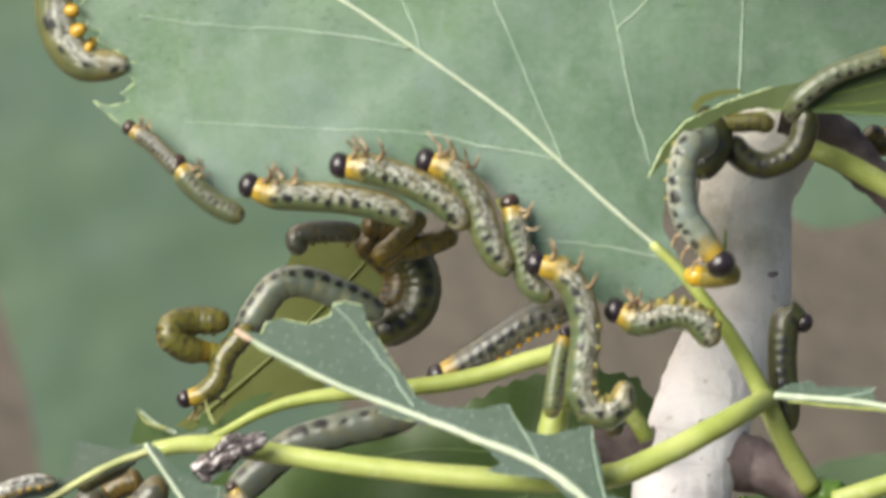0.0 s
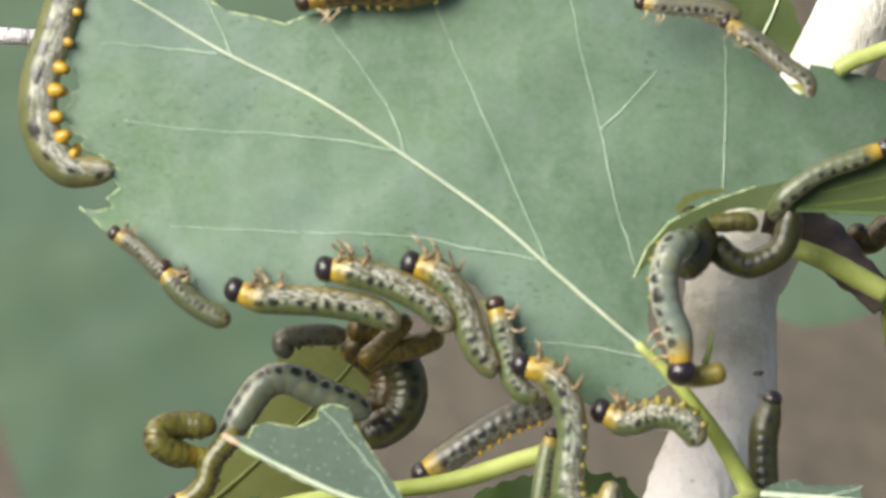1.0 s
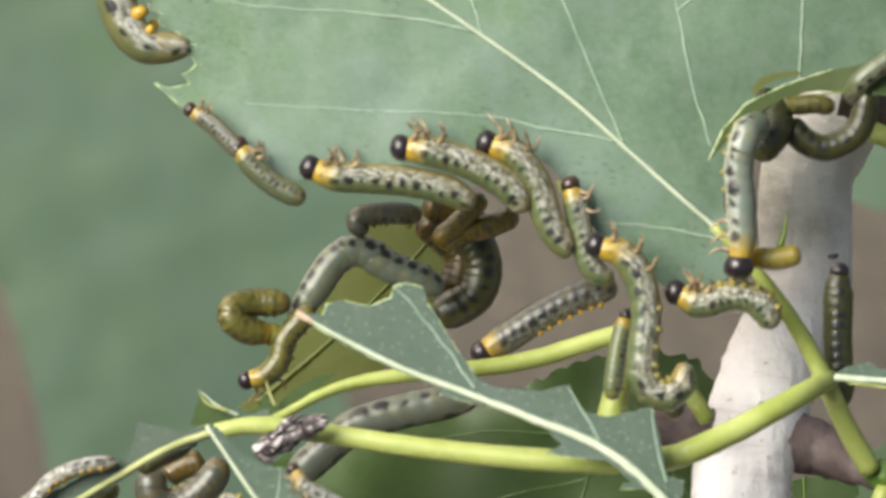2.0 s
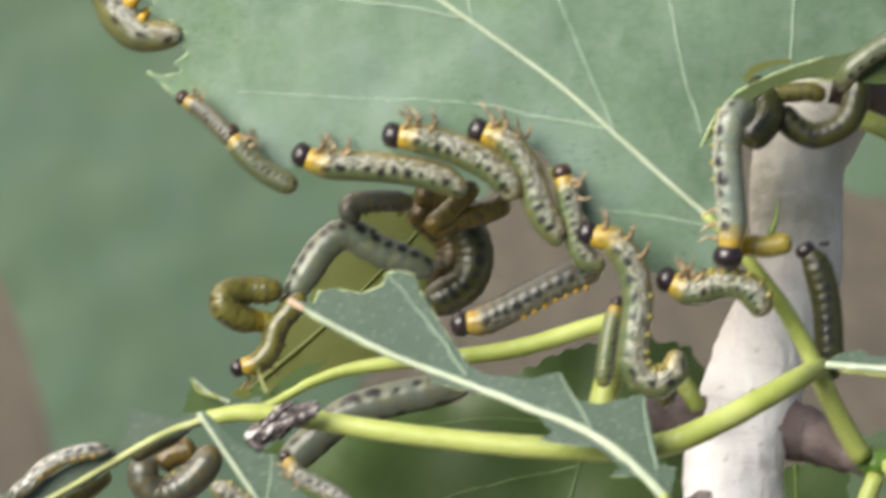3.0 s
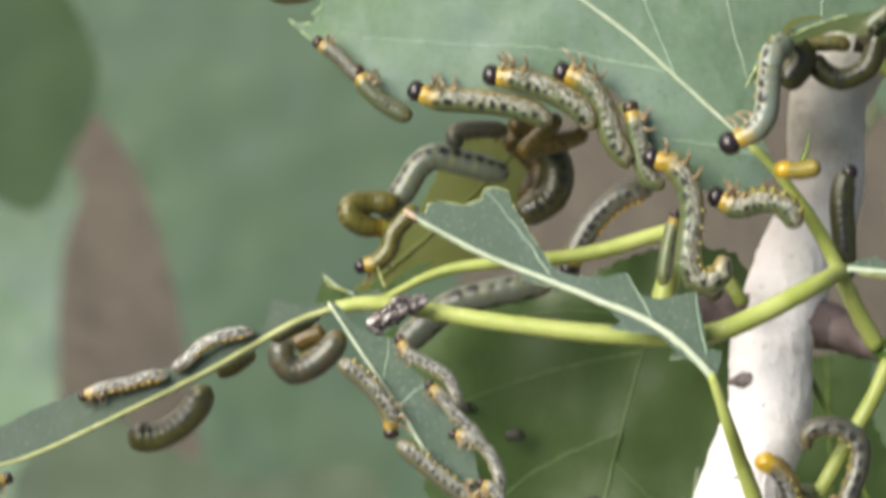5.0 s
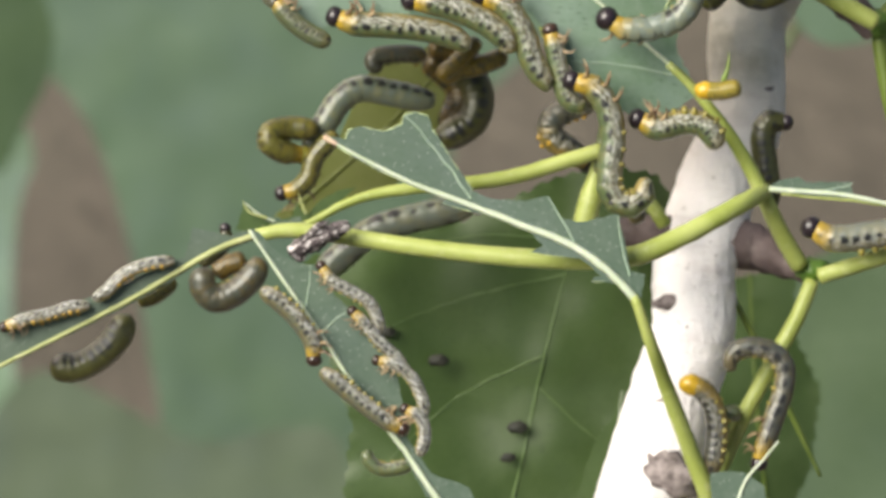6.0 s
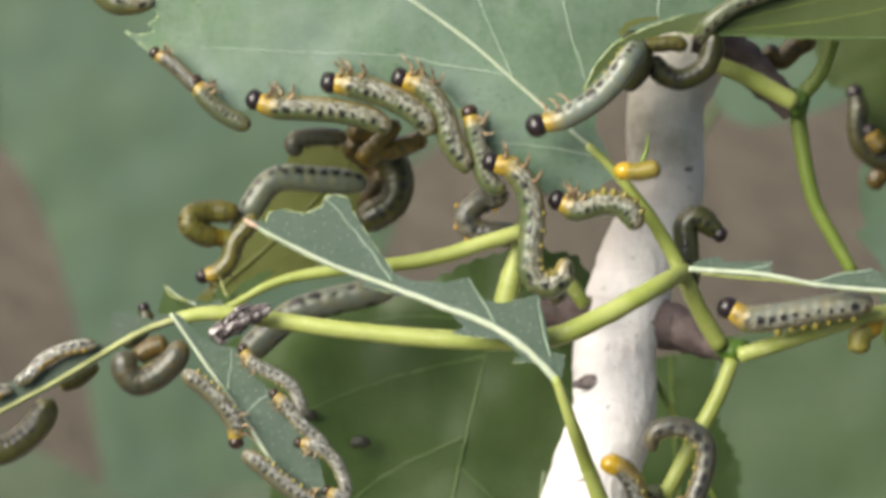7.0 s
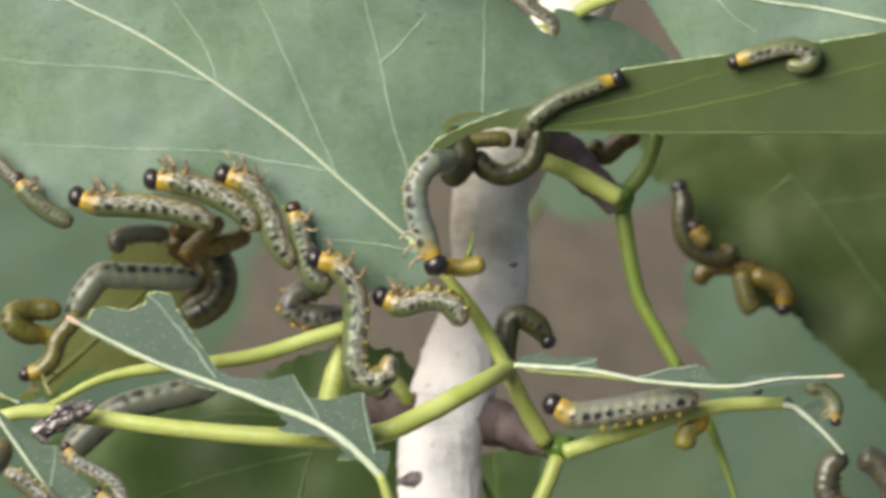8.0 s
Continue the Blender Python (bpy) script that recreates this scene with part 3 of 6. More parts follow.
def moving_larva(label, poses, length, r, skin, back, group="sawfly larvae", head=None, orange=False, legs=True, head_size=1.0, feet=True):
    """A larva that bends: twelve rigid rings and the head, each with its own keys. poses: seconds and a line from head to tail."""
    ob = thing("sawfly_larva", poses[0][1][0], label, "larva", group)
    base = Vector(poses[0][1][0])
    count, per = 12, 6

    def settle(pts, bk):
        p = spline(pts, 200)
        out, need, j, run = [], 0.0, 0, 0.0
        n = count * per + 1
        for i in range(n):
            s = length * i / (n - 1)
            while j < len(p) - 2 and run + (p[j + 1] - p[j]).length < s:
                run += (p[j + 1] - p[j]).length
                j += 1
            d = p[j + 1] - p[j]
            out.append(p[j] + d * ((s - run) / max(d.length, 1e-9)))
        return out, frames(out, bk)

    def place(path, fr, i):
        t, k, s = fr[i]
        m = Matrix((s, k, -t)).transposed().to_4x4()
        return Matrix.Translation((path[i] - base) * MM) @ m

    settled = [(t, *settle(pts, bk[0] if bk else back)) for t, pts, *bk in poses]
    straight = [Vector((0, 0, -length * i / (count * per))) for i in range(count * per + 1)]
    z, y, x = Vector((0, 0, -1)), Vector((0, 1, 0)), Vector((1, 0, 0))
    side = z.cross(y)
    for c in range(count):
        mid = c * per + per // 2
        lo, hi = c * per - (3 if c else 0), (c + 1) * per + (3 if c < count - 1 else 0)
        zs = [straight[max(0, i)] - straight[mid] for i in range(lo, hi + 1)]
        rr = []
        for i in range(lo, hi + 1):
            e = max(0, c * per - i, i - (c + 1) * per)
            rr.append(girth(i / (count * per), r) * (1 - 0.018 * e * e))
        bm = tube(zs, rr, 18, y, segs=(hi - lo) / per, u0=lo / per)
        for v in bm.verts:
            v.co += base
        seg = part("segment", bm, skin, ob)
        if legs and c in (0, 1, 2):
            for sgn in (-1, 1):
                bm = leg_mesh(Vector((0, 0, 0)), z, y, side, r, sgn, 1.4 * r)
                for v in bm.verts:
                    v.co += base
                part("leg", bm, LEG, seg)
        elif feet and 4 <= c <= 10:
            for sgn in (-1, 1):
                bm = proleg_mesh(Vector((0, 0, 0)), z, y, side, girth(c / 12, r), sgn)
                for v in bm.verts:
                    v.co += base
                part("proleg", bm, PROLEG if orange else PROLEG_DULL, seg)
        MOVING.append((seg, [(t, place(p, f, mid)) for t, p, f in settled]))
    bm = head_mesh(Vector((0, 0, 0)), z, y, side, r * head_size)
    for v in bm.verts:
        v.co += base
    hd = part("head", bm, head or HEAD, ob, "" if head else "glossy black head")
    MOVING.append((hd, [(t, place(p, f, 0)) for t, p, f in settled]))
    return ob


# ---- ground ----
def ground():
    bm = bmesh.new()
    n, size = 60, 60.0
    g = [[bm.verts.new(((i / n - 0.5) * size, (j / n - 0.5) * size, 0.05 * noise.noise(Vector((i * 0.9, j * 0.9, 3))))) for j in range(n + 1)] for i in range(n + 1)]
    for i in range(n):
        for j in range(n):
            bm.faces.new((g[i][j], g[i + 1][j], g[i + 1][j + 1], g[i][j + 1])).smooth = True
    rim = 3000.0
    me = bpy.data.meshes.new("ground")
    for v in bm.verts:
        if max(abs(v.co.x), abs(v.co.y)) > size / 2 - 0.01:
            v.co.x *= rim / size
            v.co.y *= rim / size
            v.co.z = 0.0
    bm.to_mesh(me)
    bm.free()
    me.materials.append(SOIL)
    tagged(new("ground", me), "brown soil with litter and patches of green", "ground", kind="structure")


ground()

# ---- the birch stem ----
stem = thing("birch_sapling", (-40.0, -1000.0, -480.0), "slender white birch stem with dark lenticels, rising from the soil", "birch")
STEM = [(-52.0, -895.0, -440.0), (-40.0, -600.0, -290.0), (-14.0, -200.0, -95.0)] + [(19.5, -60.9, -40.0), (23.4, -42.7, -14.0), (26.7, -31.0, -14.0), (29.1, -23.6, -14.0), (29.4, -16.3, -15.0), (32.1, -7.7, -19.0), (35.3, -0.3, -25.0), (35.8, 9.7, -28.0)] + [(38.6, 15.2, -30.0), (42.7, 25.1, -30.0), (48.0, 35.9, -30.0), (54.5, 50.4, -30.0)]
STEM_R = [7.5, 7.0, 6.3, 5.8, 5.3, 4.75, 4.6, 4.5, 4.5, 4.3, 4.3, 4.2, 4.1, 3.8, 3.2]


def stem_radius(f):
    x = f * (len(STEM_R) - 1)
    i = min(int(x), len(STEM_R) - 2)
    return STEM_R[i] + (STEM_R[i + 1] - STEM_R[i]) * (x - i)


STEM_PATH = []


def build_stem():
    p = [Vector(q) for q in STEM]
    path = []
    for i in range(len(p) - 1):
        a, b, c, d = p[max(i - 1, 0)], p[i], p[i + 1], p[min(i + 2, len(p) - 1)]
        for k in range(26):
            t = k / 26
            path.append((0.5 * (2 * b + (c - a) * t + (2 * a - 5 * b + 4 * c - d) * t * t + (3 * b - a - 3 * c + d) * t ** 3), stem_radius((i + t) / (len(p) - 1))))
    STEM_PATH.extend(path)
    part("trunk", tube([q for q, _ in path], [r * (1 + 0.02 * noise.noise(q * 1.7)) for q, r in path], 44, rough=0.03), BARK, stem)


build_stem()


def on_bark(p, out=0.1):
    """The place on the stem's skin in front of p."""
    q = Vector(p)
    near = min(STEM_PATH, key=lambda s: (s[0].x - q.x) ** 2 + (s[0].y - q.y) ** 2)
    dx = min(abs(q.x - near[0].x), near[1] * 0.95)
    return Vector((q.x, q.y, near[0].z + math.sqrt(near[1] ** 2 - dx ** 2) + out))


for q, w, h in (((26.7, -20.2, -9.0), 2.1, 0.75), ((30.2, -10.8, -9.0), 1.5, 0.4), ((37.6, 2.6, -20.0), 0.8, 0.3), ((35.3, -2.6, -17.0), 1.3, 0.35), ((25.5, -30.9, -9.0), 0.9, 0.25)):
    part("lenticel", ball(on_bark(q, 0.0), (w, h, 0.3), (Vector((0.98, 0.17, 0)), Vector((-0.17, 0.98, 0)), Vector((0, 0, 1))), rough=0.4), LENTICEL, stem, "dark lenticel")
part("knot", ball(on_bark((26.3, -38.8, -7.8), 0.0), (3.3, 2.0, 0.9), (Vector((0.75, -0.66, 0)), Vector((0.66, 0.75, 0)), Vector((0, 0, 1))), rough=0.5), LENTICEL, stem, "rough brown bark scar")
stalk("side_twig", [(28.6, -13.1, -16.0), (32.6, -13.8, -16.0), (36.6, -14.9, -16.0), (39.5, -16.4, -13.0), (41.6, -17.5, -11.0)], (3.0, 3.1, 2.5, 1.7, 1.0), BARK_BROWN, stem, "dark brown side shoot", rough=0.2)
stalk("side_twig", [(28.5, -13.1, -15.0), (25.5, -12.8, -15.0), (23.0, -12.7, -15.0), (20.5, -12.8, -15.0)], (2.2, 2.0, 1.8, 1.5), BARK_BROWN, stem, "dark brown side shoot", rough=0.2)
stalk("side_twig", [(39.3, 17.6, -17.0), (43.0, 15.4, -17.0), (46.0, 12.3, -17.0), (49.3, 8.9, -17.0)], (2.5, 2.1, 1.9, 1.4), BARK_BROWN, stem, "dark brown side shoot", rough=0.25)
part("bud", ball((42.0, -17.0, -9.0), (1.9, 1.35, 1.3), (Vector((1, 0, 0)), Vector((0, 1, 0)), Vector((0, 0, 1))), rough=0.35), NODE_GREEN, stem, "small green bud")
part("bud", ball((49.7, 9.6, -16.0), (1.2, 1.5, 1.2), (Vector((1, 0, 0)), Vector((0, 1, 0)), Vector((0, 0, 1))), rough=0.35), NODE_GREEN, stem, "small green bud")

# ---- the big eaten leaf ----
EATEN = [(-20.6, 16.0, 0.0), (-23.1, 18.3, 0.0), (-22.6, 18.0, 0.0), (-21.8, 17.8, 0.0), (-21.0, 17.9, 0.0), (-20.0, 18.2, 0.0), (-20.2, 18.6, 0.0), (-20.7, 19.0, 0.0), (-20.0, 19.4, 0.0), (-19.4, 19.9, 0.0), (-19.8, 20.5, 0.0), (-20.2, 21.1, 0.0), (-19.9, 21.4, 0.0), (-19.4, 21.6, 0.0), (-20.3, 22.0, 0.0), (-21.0, 22.8, 0.0), (-22.0, 23.2, 0.0), (-22.8, 23.7, 0.0), (-22.6, 24.1, 0.0), (-22.3, 24.4, 0.0), (-23.0, 24.7, 0.0), (-23.7, 25.0, 0.0), (-23.5, 25.3, 0.0), (-24.1, 25.8, 0.0), (-24.5, 26.3, 0.0), (-24.4, 26.7, 0.0), (-24.0, 27.1, 0.0), (-23.5, 27.8, 0.0), (-23.5, 28.4, 0.0), (-23.0, 28.6, 0.0)]
MAIN = [(29.6, 2.2, 0.0), (27.2, 0.6, 0.0), (24.3, -0.2, 0.0), (21.9, 0.0, 0.0), (20.3, 1.3, 0.0), (18.3, 2.8, 0.0), (16.0, 4.8, 0.0), (14.7, 6.5, 0.0), (13.3, 8.9, 0.0), (11.8, 10.8, 0.0), (8.8, 12.5, 0.0), (6.0, 12.0, 0.0), (5.3, 11.4, 0.0), (3.3, 11.8, 0.0), (-1.2, 11.4, 0.0), (-1.9, 10.4, 0.0), (-4.7, 10.2, 0.0), (-9.2, 9.7, 0.0), (-11.2, 9.5, 0.0), (-13.9, 10.9, 0.0), (-15.7, 13.1, 0.0), (-17.7, 14.8, 0.0), (-19.3, 15.9, 0.0), (-20.4, 16.1, 0.0)] + EATEN + [(-22.8, 28.9, 0.0), (-23.8, 31.6, 0.0), (-23.1, 35.6, 0.0), (-22.8, 38.6, 0.0), (-19.7, 42.1, 0.0), (-14.7, 41.0, 0.0), (-11.2, 36.4, 0.0), (-9.8, 35.4, 0.0), (-7.3, 34.9, 0.0), (-4.6, 34.2, 0.0), (-2.6, 34.9, 0.0), (2.2, 35.8, 0.0), (7.2, 37.2, 0.0), (15.3, 39.1, 0.0), (23.3, 38.0, 0.0), (27.3, 35.9, 0.0), (31.3, 34.7, 0.0), (34.8, 33.2, 0.0), (37.2, 31.1, 0.0), (40.0, 28.7, 0.0), (40.8, 27.7, 0.0)] + [(42.1, 27.1, 0.0), (41.7, 26.4, 0.0), (41.0, 26.6, 0.0), (41.5, 28.0, 0.0), (42.3, 30.2, 0.0), (45.5, 29.6, 0.0), (49.6, 28.5, 0.0), (53.2, 26.4, 0.0), (55.4, 23.9, 0.0), (50.8, 19.2, 0.0), (40.5, 17.6, 0.0), (33.8, 18.0, 0.0), (30.8, 16.6, 0.0), (28.8, 14.5, 0.0), (27.9, 12.4, 0.0), (27.5, 10.0, 0.0), (27.2, 7.0, 0.0)]
leaf("large grey-green birch leaf with a gnawed margin", MAIN, [(-26.8, 41.2, 0.0), (-22.3, 38.6, 0.0), (-17.8, 36.5, 0.0), (-9.9, 31.7, 0.0), (-2.2, 27.7, 0.0), (5.8, 22.4, 0.0), (13.5, 16.8, 0.0), (18.9, 12.0, 0.0), (23.8, 7.6, 0.0), (27.3, 4.6, 0.0)],
     [[(-9.4, 31.6, 0.0), (-10.6, 34.4, 0.0), (-12.3, 38.0, 0.0)], [(5.0, 22.7, 0.0), (2.0, 23.5, 0.0), (-5.0, 24.4, 0.0), (-14.0, 25.1, 0.0), (-19.0, 25.8, 0.0)], [(6.0, 22.4, 0.0), (4.6, 26.2, 0.0), (2.1, 30.2, 0.0), (-0.6, 33.8, 0.0)],
      [(18.4, 12.7, 0.0), (15.3, 20.0, 0.0), (12.6, 26.6, 0.0), (10.2, 32.1, 0.0), (8.7, 35.9, 0.0), (7.8, 38.7, 0.0)], [(17.7, 12.9, 0.0), (11.4, 14.1, 0.0), (4.9, 15.3, 0.0), (-5.1, 15.8, 0.0), (-15.1, 16.4, 0.0)], [(26.3, 12.3, 0.0), (24.7, 17.4, 0.0), (23.3, 24.4, 0.0), (21.9, 30.5, 0.0), (20.8, 36.0, 0.0), (20.3, 38.0, 0.0)],
      [(34.1, 15.7, 0.0), (34.2, 19.2, 0.0), (34.4, 23.3, 0.0), (34.6, 27.8, 0.0), (34.5, 32.8, 0.0)], [(26.8, 4.2, 0.0), (21.8, 5.2, 0.0), (16.0, 5.8, 0.0)], [(-10.6, 31.6, 0.0), (-15.9, 32.3, 0.0), (-20.9, 32.8, 0.0)],
      [(23.3, 24.4, 0.0), (25.4, 26.4, 0.0), (28.3, 29.6, 0.0)]],
     LEAF, bend=0.7, jag=0.10, rib=0.25, fine=0.105, petiole=[(26.3, 5.4, -2.1), (29.3, 2.4, -2.6), (33.2, -2.8, -3.0), (36.1, -8.0, -4.0), (38.1, -12.3, -6.0), (40.5, -16.5, -8.0)], petiole_r=(0.42, 0.68, 0.9, 1.02), seed=3, curl=(2.0, 0.0038), rim_mat=RIM, rim_r=0.085,
     rims=[EATEN, [(-11.2, 36.4, 0.0), (-9.8, 35.4, 0.0), (-7.3, 34.9, 0.0), (-4.6, 34.2, 0.0), (-2.6, 34.9, 0.0)], [(30.8, 16.6, 0.0), (28.8, 14.5, 0.0), (27.9, 12.4, 0.0)]])
# bright slivers left on the gnawed edge
leaf("small bright green sliver of gnawed leaf", [(12.3, 9.4, 1.5), (13.3, 9.4, 1.5), (13.1, 8.3, 1.5), (12.7, 8.4, 1.5)], [], [], STALK, bend=0, grid=0.6, jag=0.03)
leaf("small pale sliver of gnawed leaf", [(39.7, 28.2, 1.0), (41.6, 28.3, 1.0), (41.8, 26.8, 1.0), (41.4, 27.2, 1.0), (40.7, 27.7, 1.0)], [], [], STALK, bend=0, grid=0.6, jag=0.03)

# ---- folded leaf and its neighbours ----
FOLD = [(25.9, 11.2, 1.6), (27.2, 13.9, 1.6), (29.2, 16.1, 1.6), (32.5, 17.7, 1.6), (36.8, 19.1, 1.6), (42.8, 20.1, 1.6), (48.9, 23.2, 1.6), (55.0, 24.0, 1.6), (60.4, 24.7, 1.6), (70.1, 25.8, 1.6), (76.5, 26.7, 1.6), (85.3, 27.7, 1.6), (97.4, 28.1, 1.6), (97.2, 15.6, 1.6), (77.1, 15.9, 1.6), (60.9, 16.1, 1.6), (49.4, 16.4, 1.6), (40.4, 16.8, 1.6), (35.6, 17.3, 1.6), (32.5, 16.6, 1.6), (30.1, 15.2, 1.6), (28.3, 13.6, 1.6)]
leaf("folded olive-green birch leaf with a pale margin", FOLD, [(97.2, 15.6, 1.6), (77.1, 16.0, 1.6), (60.9, 16.3, 1.6), (49.4, 16.5, 1.6), (40.4, 17.0, 1.6)], [[(35.5, 16.9, 1.6), (48.8, 18.0, 1.6), (57.9, 19.4, 1.6), (67.0, 21.3, 1.6), (77.2, 23.6, 1.6), (85.2, 25.3, 1.6)], [(42.2, 18.4, 1.6), (51.9, 20.7, 1.6), (60.4, 23.0, 1.6)]], LEAF_OLIVE, rim_mat=RIM, rim_r=0.09, rims=[[(25.9, 11.2, 1.6), (27.2, 13.9, 1.6), (29.2, 16.1, 1.6), (32.5, 17.7, 1.6), (36.8, 19.1, 1.6)], [(48.9, 23.2, 1.6), (55.0, 24.0, 1.6), (60.4, 24.7, 1.6)], [(70.1, 25.8, 1.6), (76.5, 26.7, 1.6)]], bend=0.3, rib=0.13, fine=0.07, seed=5, jag=0.04, rib_mat=VEIN_SOFT, vein_mat=STALK_DULL)
leaf("pale curled shred beside the folded leaf", [(29.6, 17.4, 1.9), (30.5, 18.4, 1.9), (32.2, 18.9, 1.9), (34.0, 19.0, 1.9), (34.1, 18.6, 1.9), (32.3, 18.4, 1.9), (31.0, 17.9, 1.9), (30.0, 16.8, 1.9)], [], [], LEAF_YOUNG, bend=0, grid=0.7, jag=0.05, seed=6)
leaf("shaded olive birch leaf hanging below the fold", [(55.2, 21.2, -98.0), (57.1, 13.2, -98.0), (60.1, 11.8, -98.0), (61.3, 7.1, -98.0), (63.9, 4.4, -98.0), (66.9, 2.4, -98.0), (69.5, -2.4, -98.0), (73.5, -2.7, -98.0), (76.0, -5.8, -98.0), (80.0, -9.2, -98.0), (84.0, -13.2, -98.0), (89.2, -17.3, -98.0), (97.3, -13.5, -98.0), (103.5, -0.2, -98.0), (103.9, 21.0, -98.0)], [(69.2, 18.3, -98.0), (73.8, 12.9, -98.0), (78.3, 6.9, -98.0), (84.2, -1.3, -98.0), (89.3, -9.3, -98.0)], [[(76.4, 9.5, -98.0), (83.0, 10.1, -98.0), (91.1, 11.3, -98.0)], [(73.8, 12.9, -98.0), (69.0, 9.0, -98.0), (65.0, 5.7, -98.0)]], LEAF_OLIVE, bend=1.2, tooth=(0.6, 2.2), seed=7, rib=0.22, fine=0.12, vein_mat=VEIN_SOFT, rib_mat=VEIN_SOFT)
leaf("pale green birch leaf above the folded one", [(51.7, 31.6, -8.0), (53.5, 28.8, -8.0), (56.3, 24.1, -8.0), (61.6, 22.9, -8.0), (86.0, 23.7, -8.0), (86.4, 42.6, -8.0), (53.4, 43.1, -8.0)], [(49.6, 34.6, -8.0), (64.2, 30.8, -8.0), (70.9, 29.7, -8.0), (78.1, 28.1, -8.0), (86.1, 26.7, -8.0)], [[(58.7, 32.1, -8.0), (61.7, 29.0, -8.0), (64.1, 27.1, -8.0)]], LEAF, bend=0.5, seed=9, rib=0.25)
leaf("dull green leaf above the stem", [(35.6, 40.3, -30.0), (40.8, 40.2, -30.0), (42.8, 33.9, -30.0), (41.7, 31.3, -30.0), (36.6, 33.0, -30.0)], [(41.9, 40.2, -30.0), (39.2, 34.0, -30.0), (37.1, 32.9, -30.0)], [], LEAF_OLIVE, bend=0.8, seed=12, rib=0.2)

shoot = thing("leaf_shoot", (49.7, 9.6, -16.0), "yellow-green leaf stalks meeting at a green bud", "twig")
stalk("petiole", [(39.4, 14.5, -12.0), (43.3, 12.9, -12.0), (46.3, 11.3, -12.0), (49.1, 9.7, -12.0)], (0.9, 1.0, 1.1, 1.0), STALK, shoot)
stalk("petiole", [(49.7, 9.2, -18.0), (50.2, 4.9, -18.0), (51.3, -0.7, -18.0), (53.4, -5.0, -18.0), (55.5, -8.8, -18.0)], (0.95, 0.9, 0.8, 0.75), STALK_DULL, shoot)
stalk("petiole", [(50.2, 10.4, -18.0), (52.2, 12.8, -18.0), (53.8, 16.5, -18.0)], (0.9, 0.85, 0.8), STALK_DULL, shoot)
stalk("petiole", [(44.6, 29.6, -6.0), (46.6, 30.6, -6.0), (50.7, 32.0, -6.0)], (0.8, 0.7), STALK, shoot)

# ---- stalks below ----
lower = thing("leaf_shoot", (42.0, -17.0, -9.0), "yellow-green leaf stalks branching from a bud", "twig")
stalk("petiole", [(41.8, -18.1, -8.0), (40.2, -22.0, -8.0), (38.0, -26.0, -8.0), (34.3, -32.7, -8.0), (30.6, -40.7, -8.0), (28.1, -45.5, -8.0)], (0.85, 0.92, 0.9, 0.9, 0.9), STALK, lower)
stalk("petiole", [(42.5, -17.6, -6.0), (47.4, -16.1, -6.0), (53.5, -14.2, -6.0), (59.6, -12.9, -6.0), (66.0, -12.8, -6.0), (66.9, -13.1, -6.0)], (0.9, 0.98, 0.92, 0.8, 0.65), STALK, lower)
stalk("thin_stalk", [(58.3, -14.4, -12.0), (59.6, -18.0, -12.0), (61.3, -23.5, -12.0)], (0.5, 0.4, 0.25), STALK_DULL, lower)
stalk("thin_stalk", [(33.2, -19.4, -16.0), (35.6, -24.0, -16.0), (39.6, -32.4, -16.0), (42.9, -39.5, -16.0)], (0.35, 0.4, 0.35, 0.2), STALK_DULL, lower)

leaf("narrow gnawed remnant of a birch leaf along its midrib", [(36.7, -8.0, 0.0), (37.9, -7.2, 0.0), (40.1, -6.8, 0.0), (40.9, -7.4, 0.0), (45.6, -7.4, 0.0), (46.0, -8.8, 0.0), (49.6, -9.6, 0.0), (56.6, -8.3, 0.0), (57.8, -9.0, 0.0), (57.5, -9.5, 0.0), (60.5, -10.6, 0.0), (62.3, -9.7, 0.0), (66.6, -9.3, 0.0), (67.8, -9.9, 0.0), (72.0, -9.6, 0.0), (72.1, -10.0, 0.0), (67.8, -10.5, 0.0), (60.5, -11.4, 0.0), (53.3, -10.6, 0.0), (46.0, -9.5, 0.0), (42.4, -9.2, 0.0)], [(72.0, -9.9, 0.0), (65.4, -10.1, 0.0), (59.9, -10.8, 0.0), (51.4, -10.1, 0.0), (44.8, -8.8, 0.0), (37.0, -8.1, 0.0)], [[(42.4, -8.5, 0.0), (45.1, -7.8, 0.0), (45.9, -7.5, 0.0)], [(49.6, -9.9, 0.0), (53.3, -8.9, 0.0), (56.6, -8.5, 0.0)]], LEAF_BLUE, bend=0.1, grid=0.8, rib=0.33, seed=14, tip=True, rim_mat=STALK, rim_r=0.16, rims=[[(60.5, -11.2, 0.1), (53.2, -10.5, 0.1), (46.0, -9.4, 0.1), (42.4, -9.1, 0.1), (38.2, -8.6, 0.1)]])
leaf("gnawed leaf tip bent down on its stalk", [(66.0, -12.9, -5.0), (66.6, -11.9, -5.0), (67.5, -13.3, -5.0), (70.2, -12.3, -5.0), (69.6, -14.1, -5.0), (71.1, -15.9, -5.0), (72.5, -18.4, -5.0), (71.6, -18.1, -5.0), (69.2, -16.2, -5.0), (68.0, -15.9, -5.0), (67.4, -14.6, -5.0)], [(72.4, -18.3, -5.0), (69.9, -15.5, -5.0), (67.5, -13.4, -5.0), (66.1, -12.9, -5.0)], [], LEAF_BLUE, bend=0.1, grid=0.7, seed=15, rib=0.38)

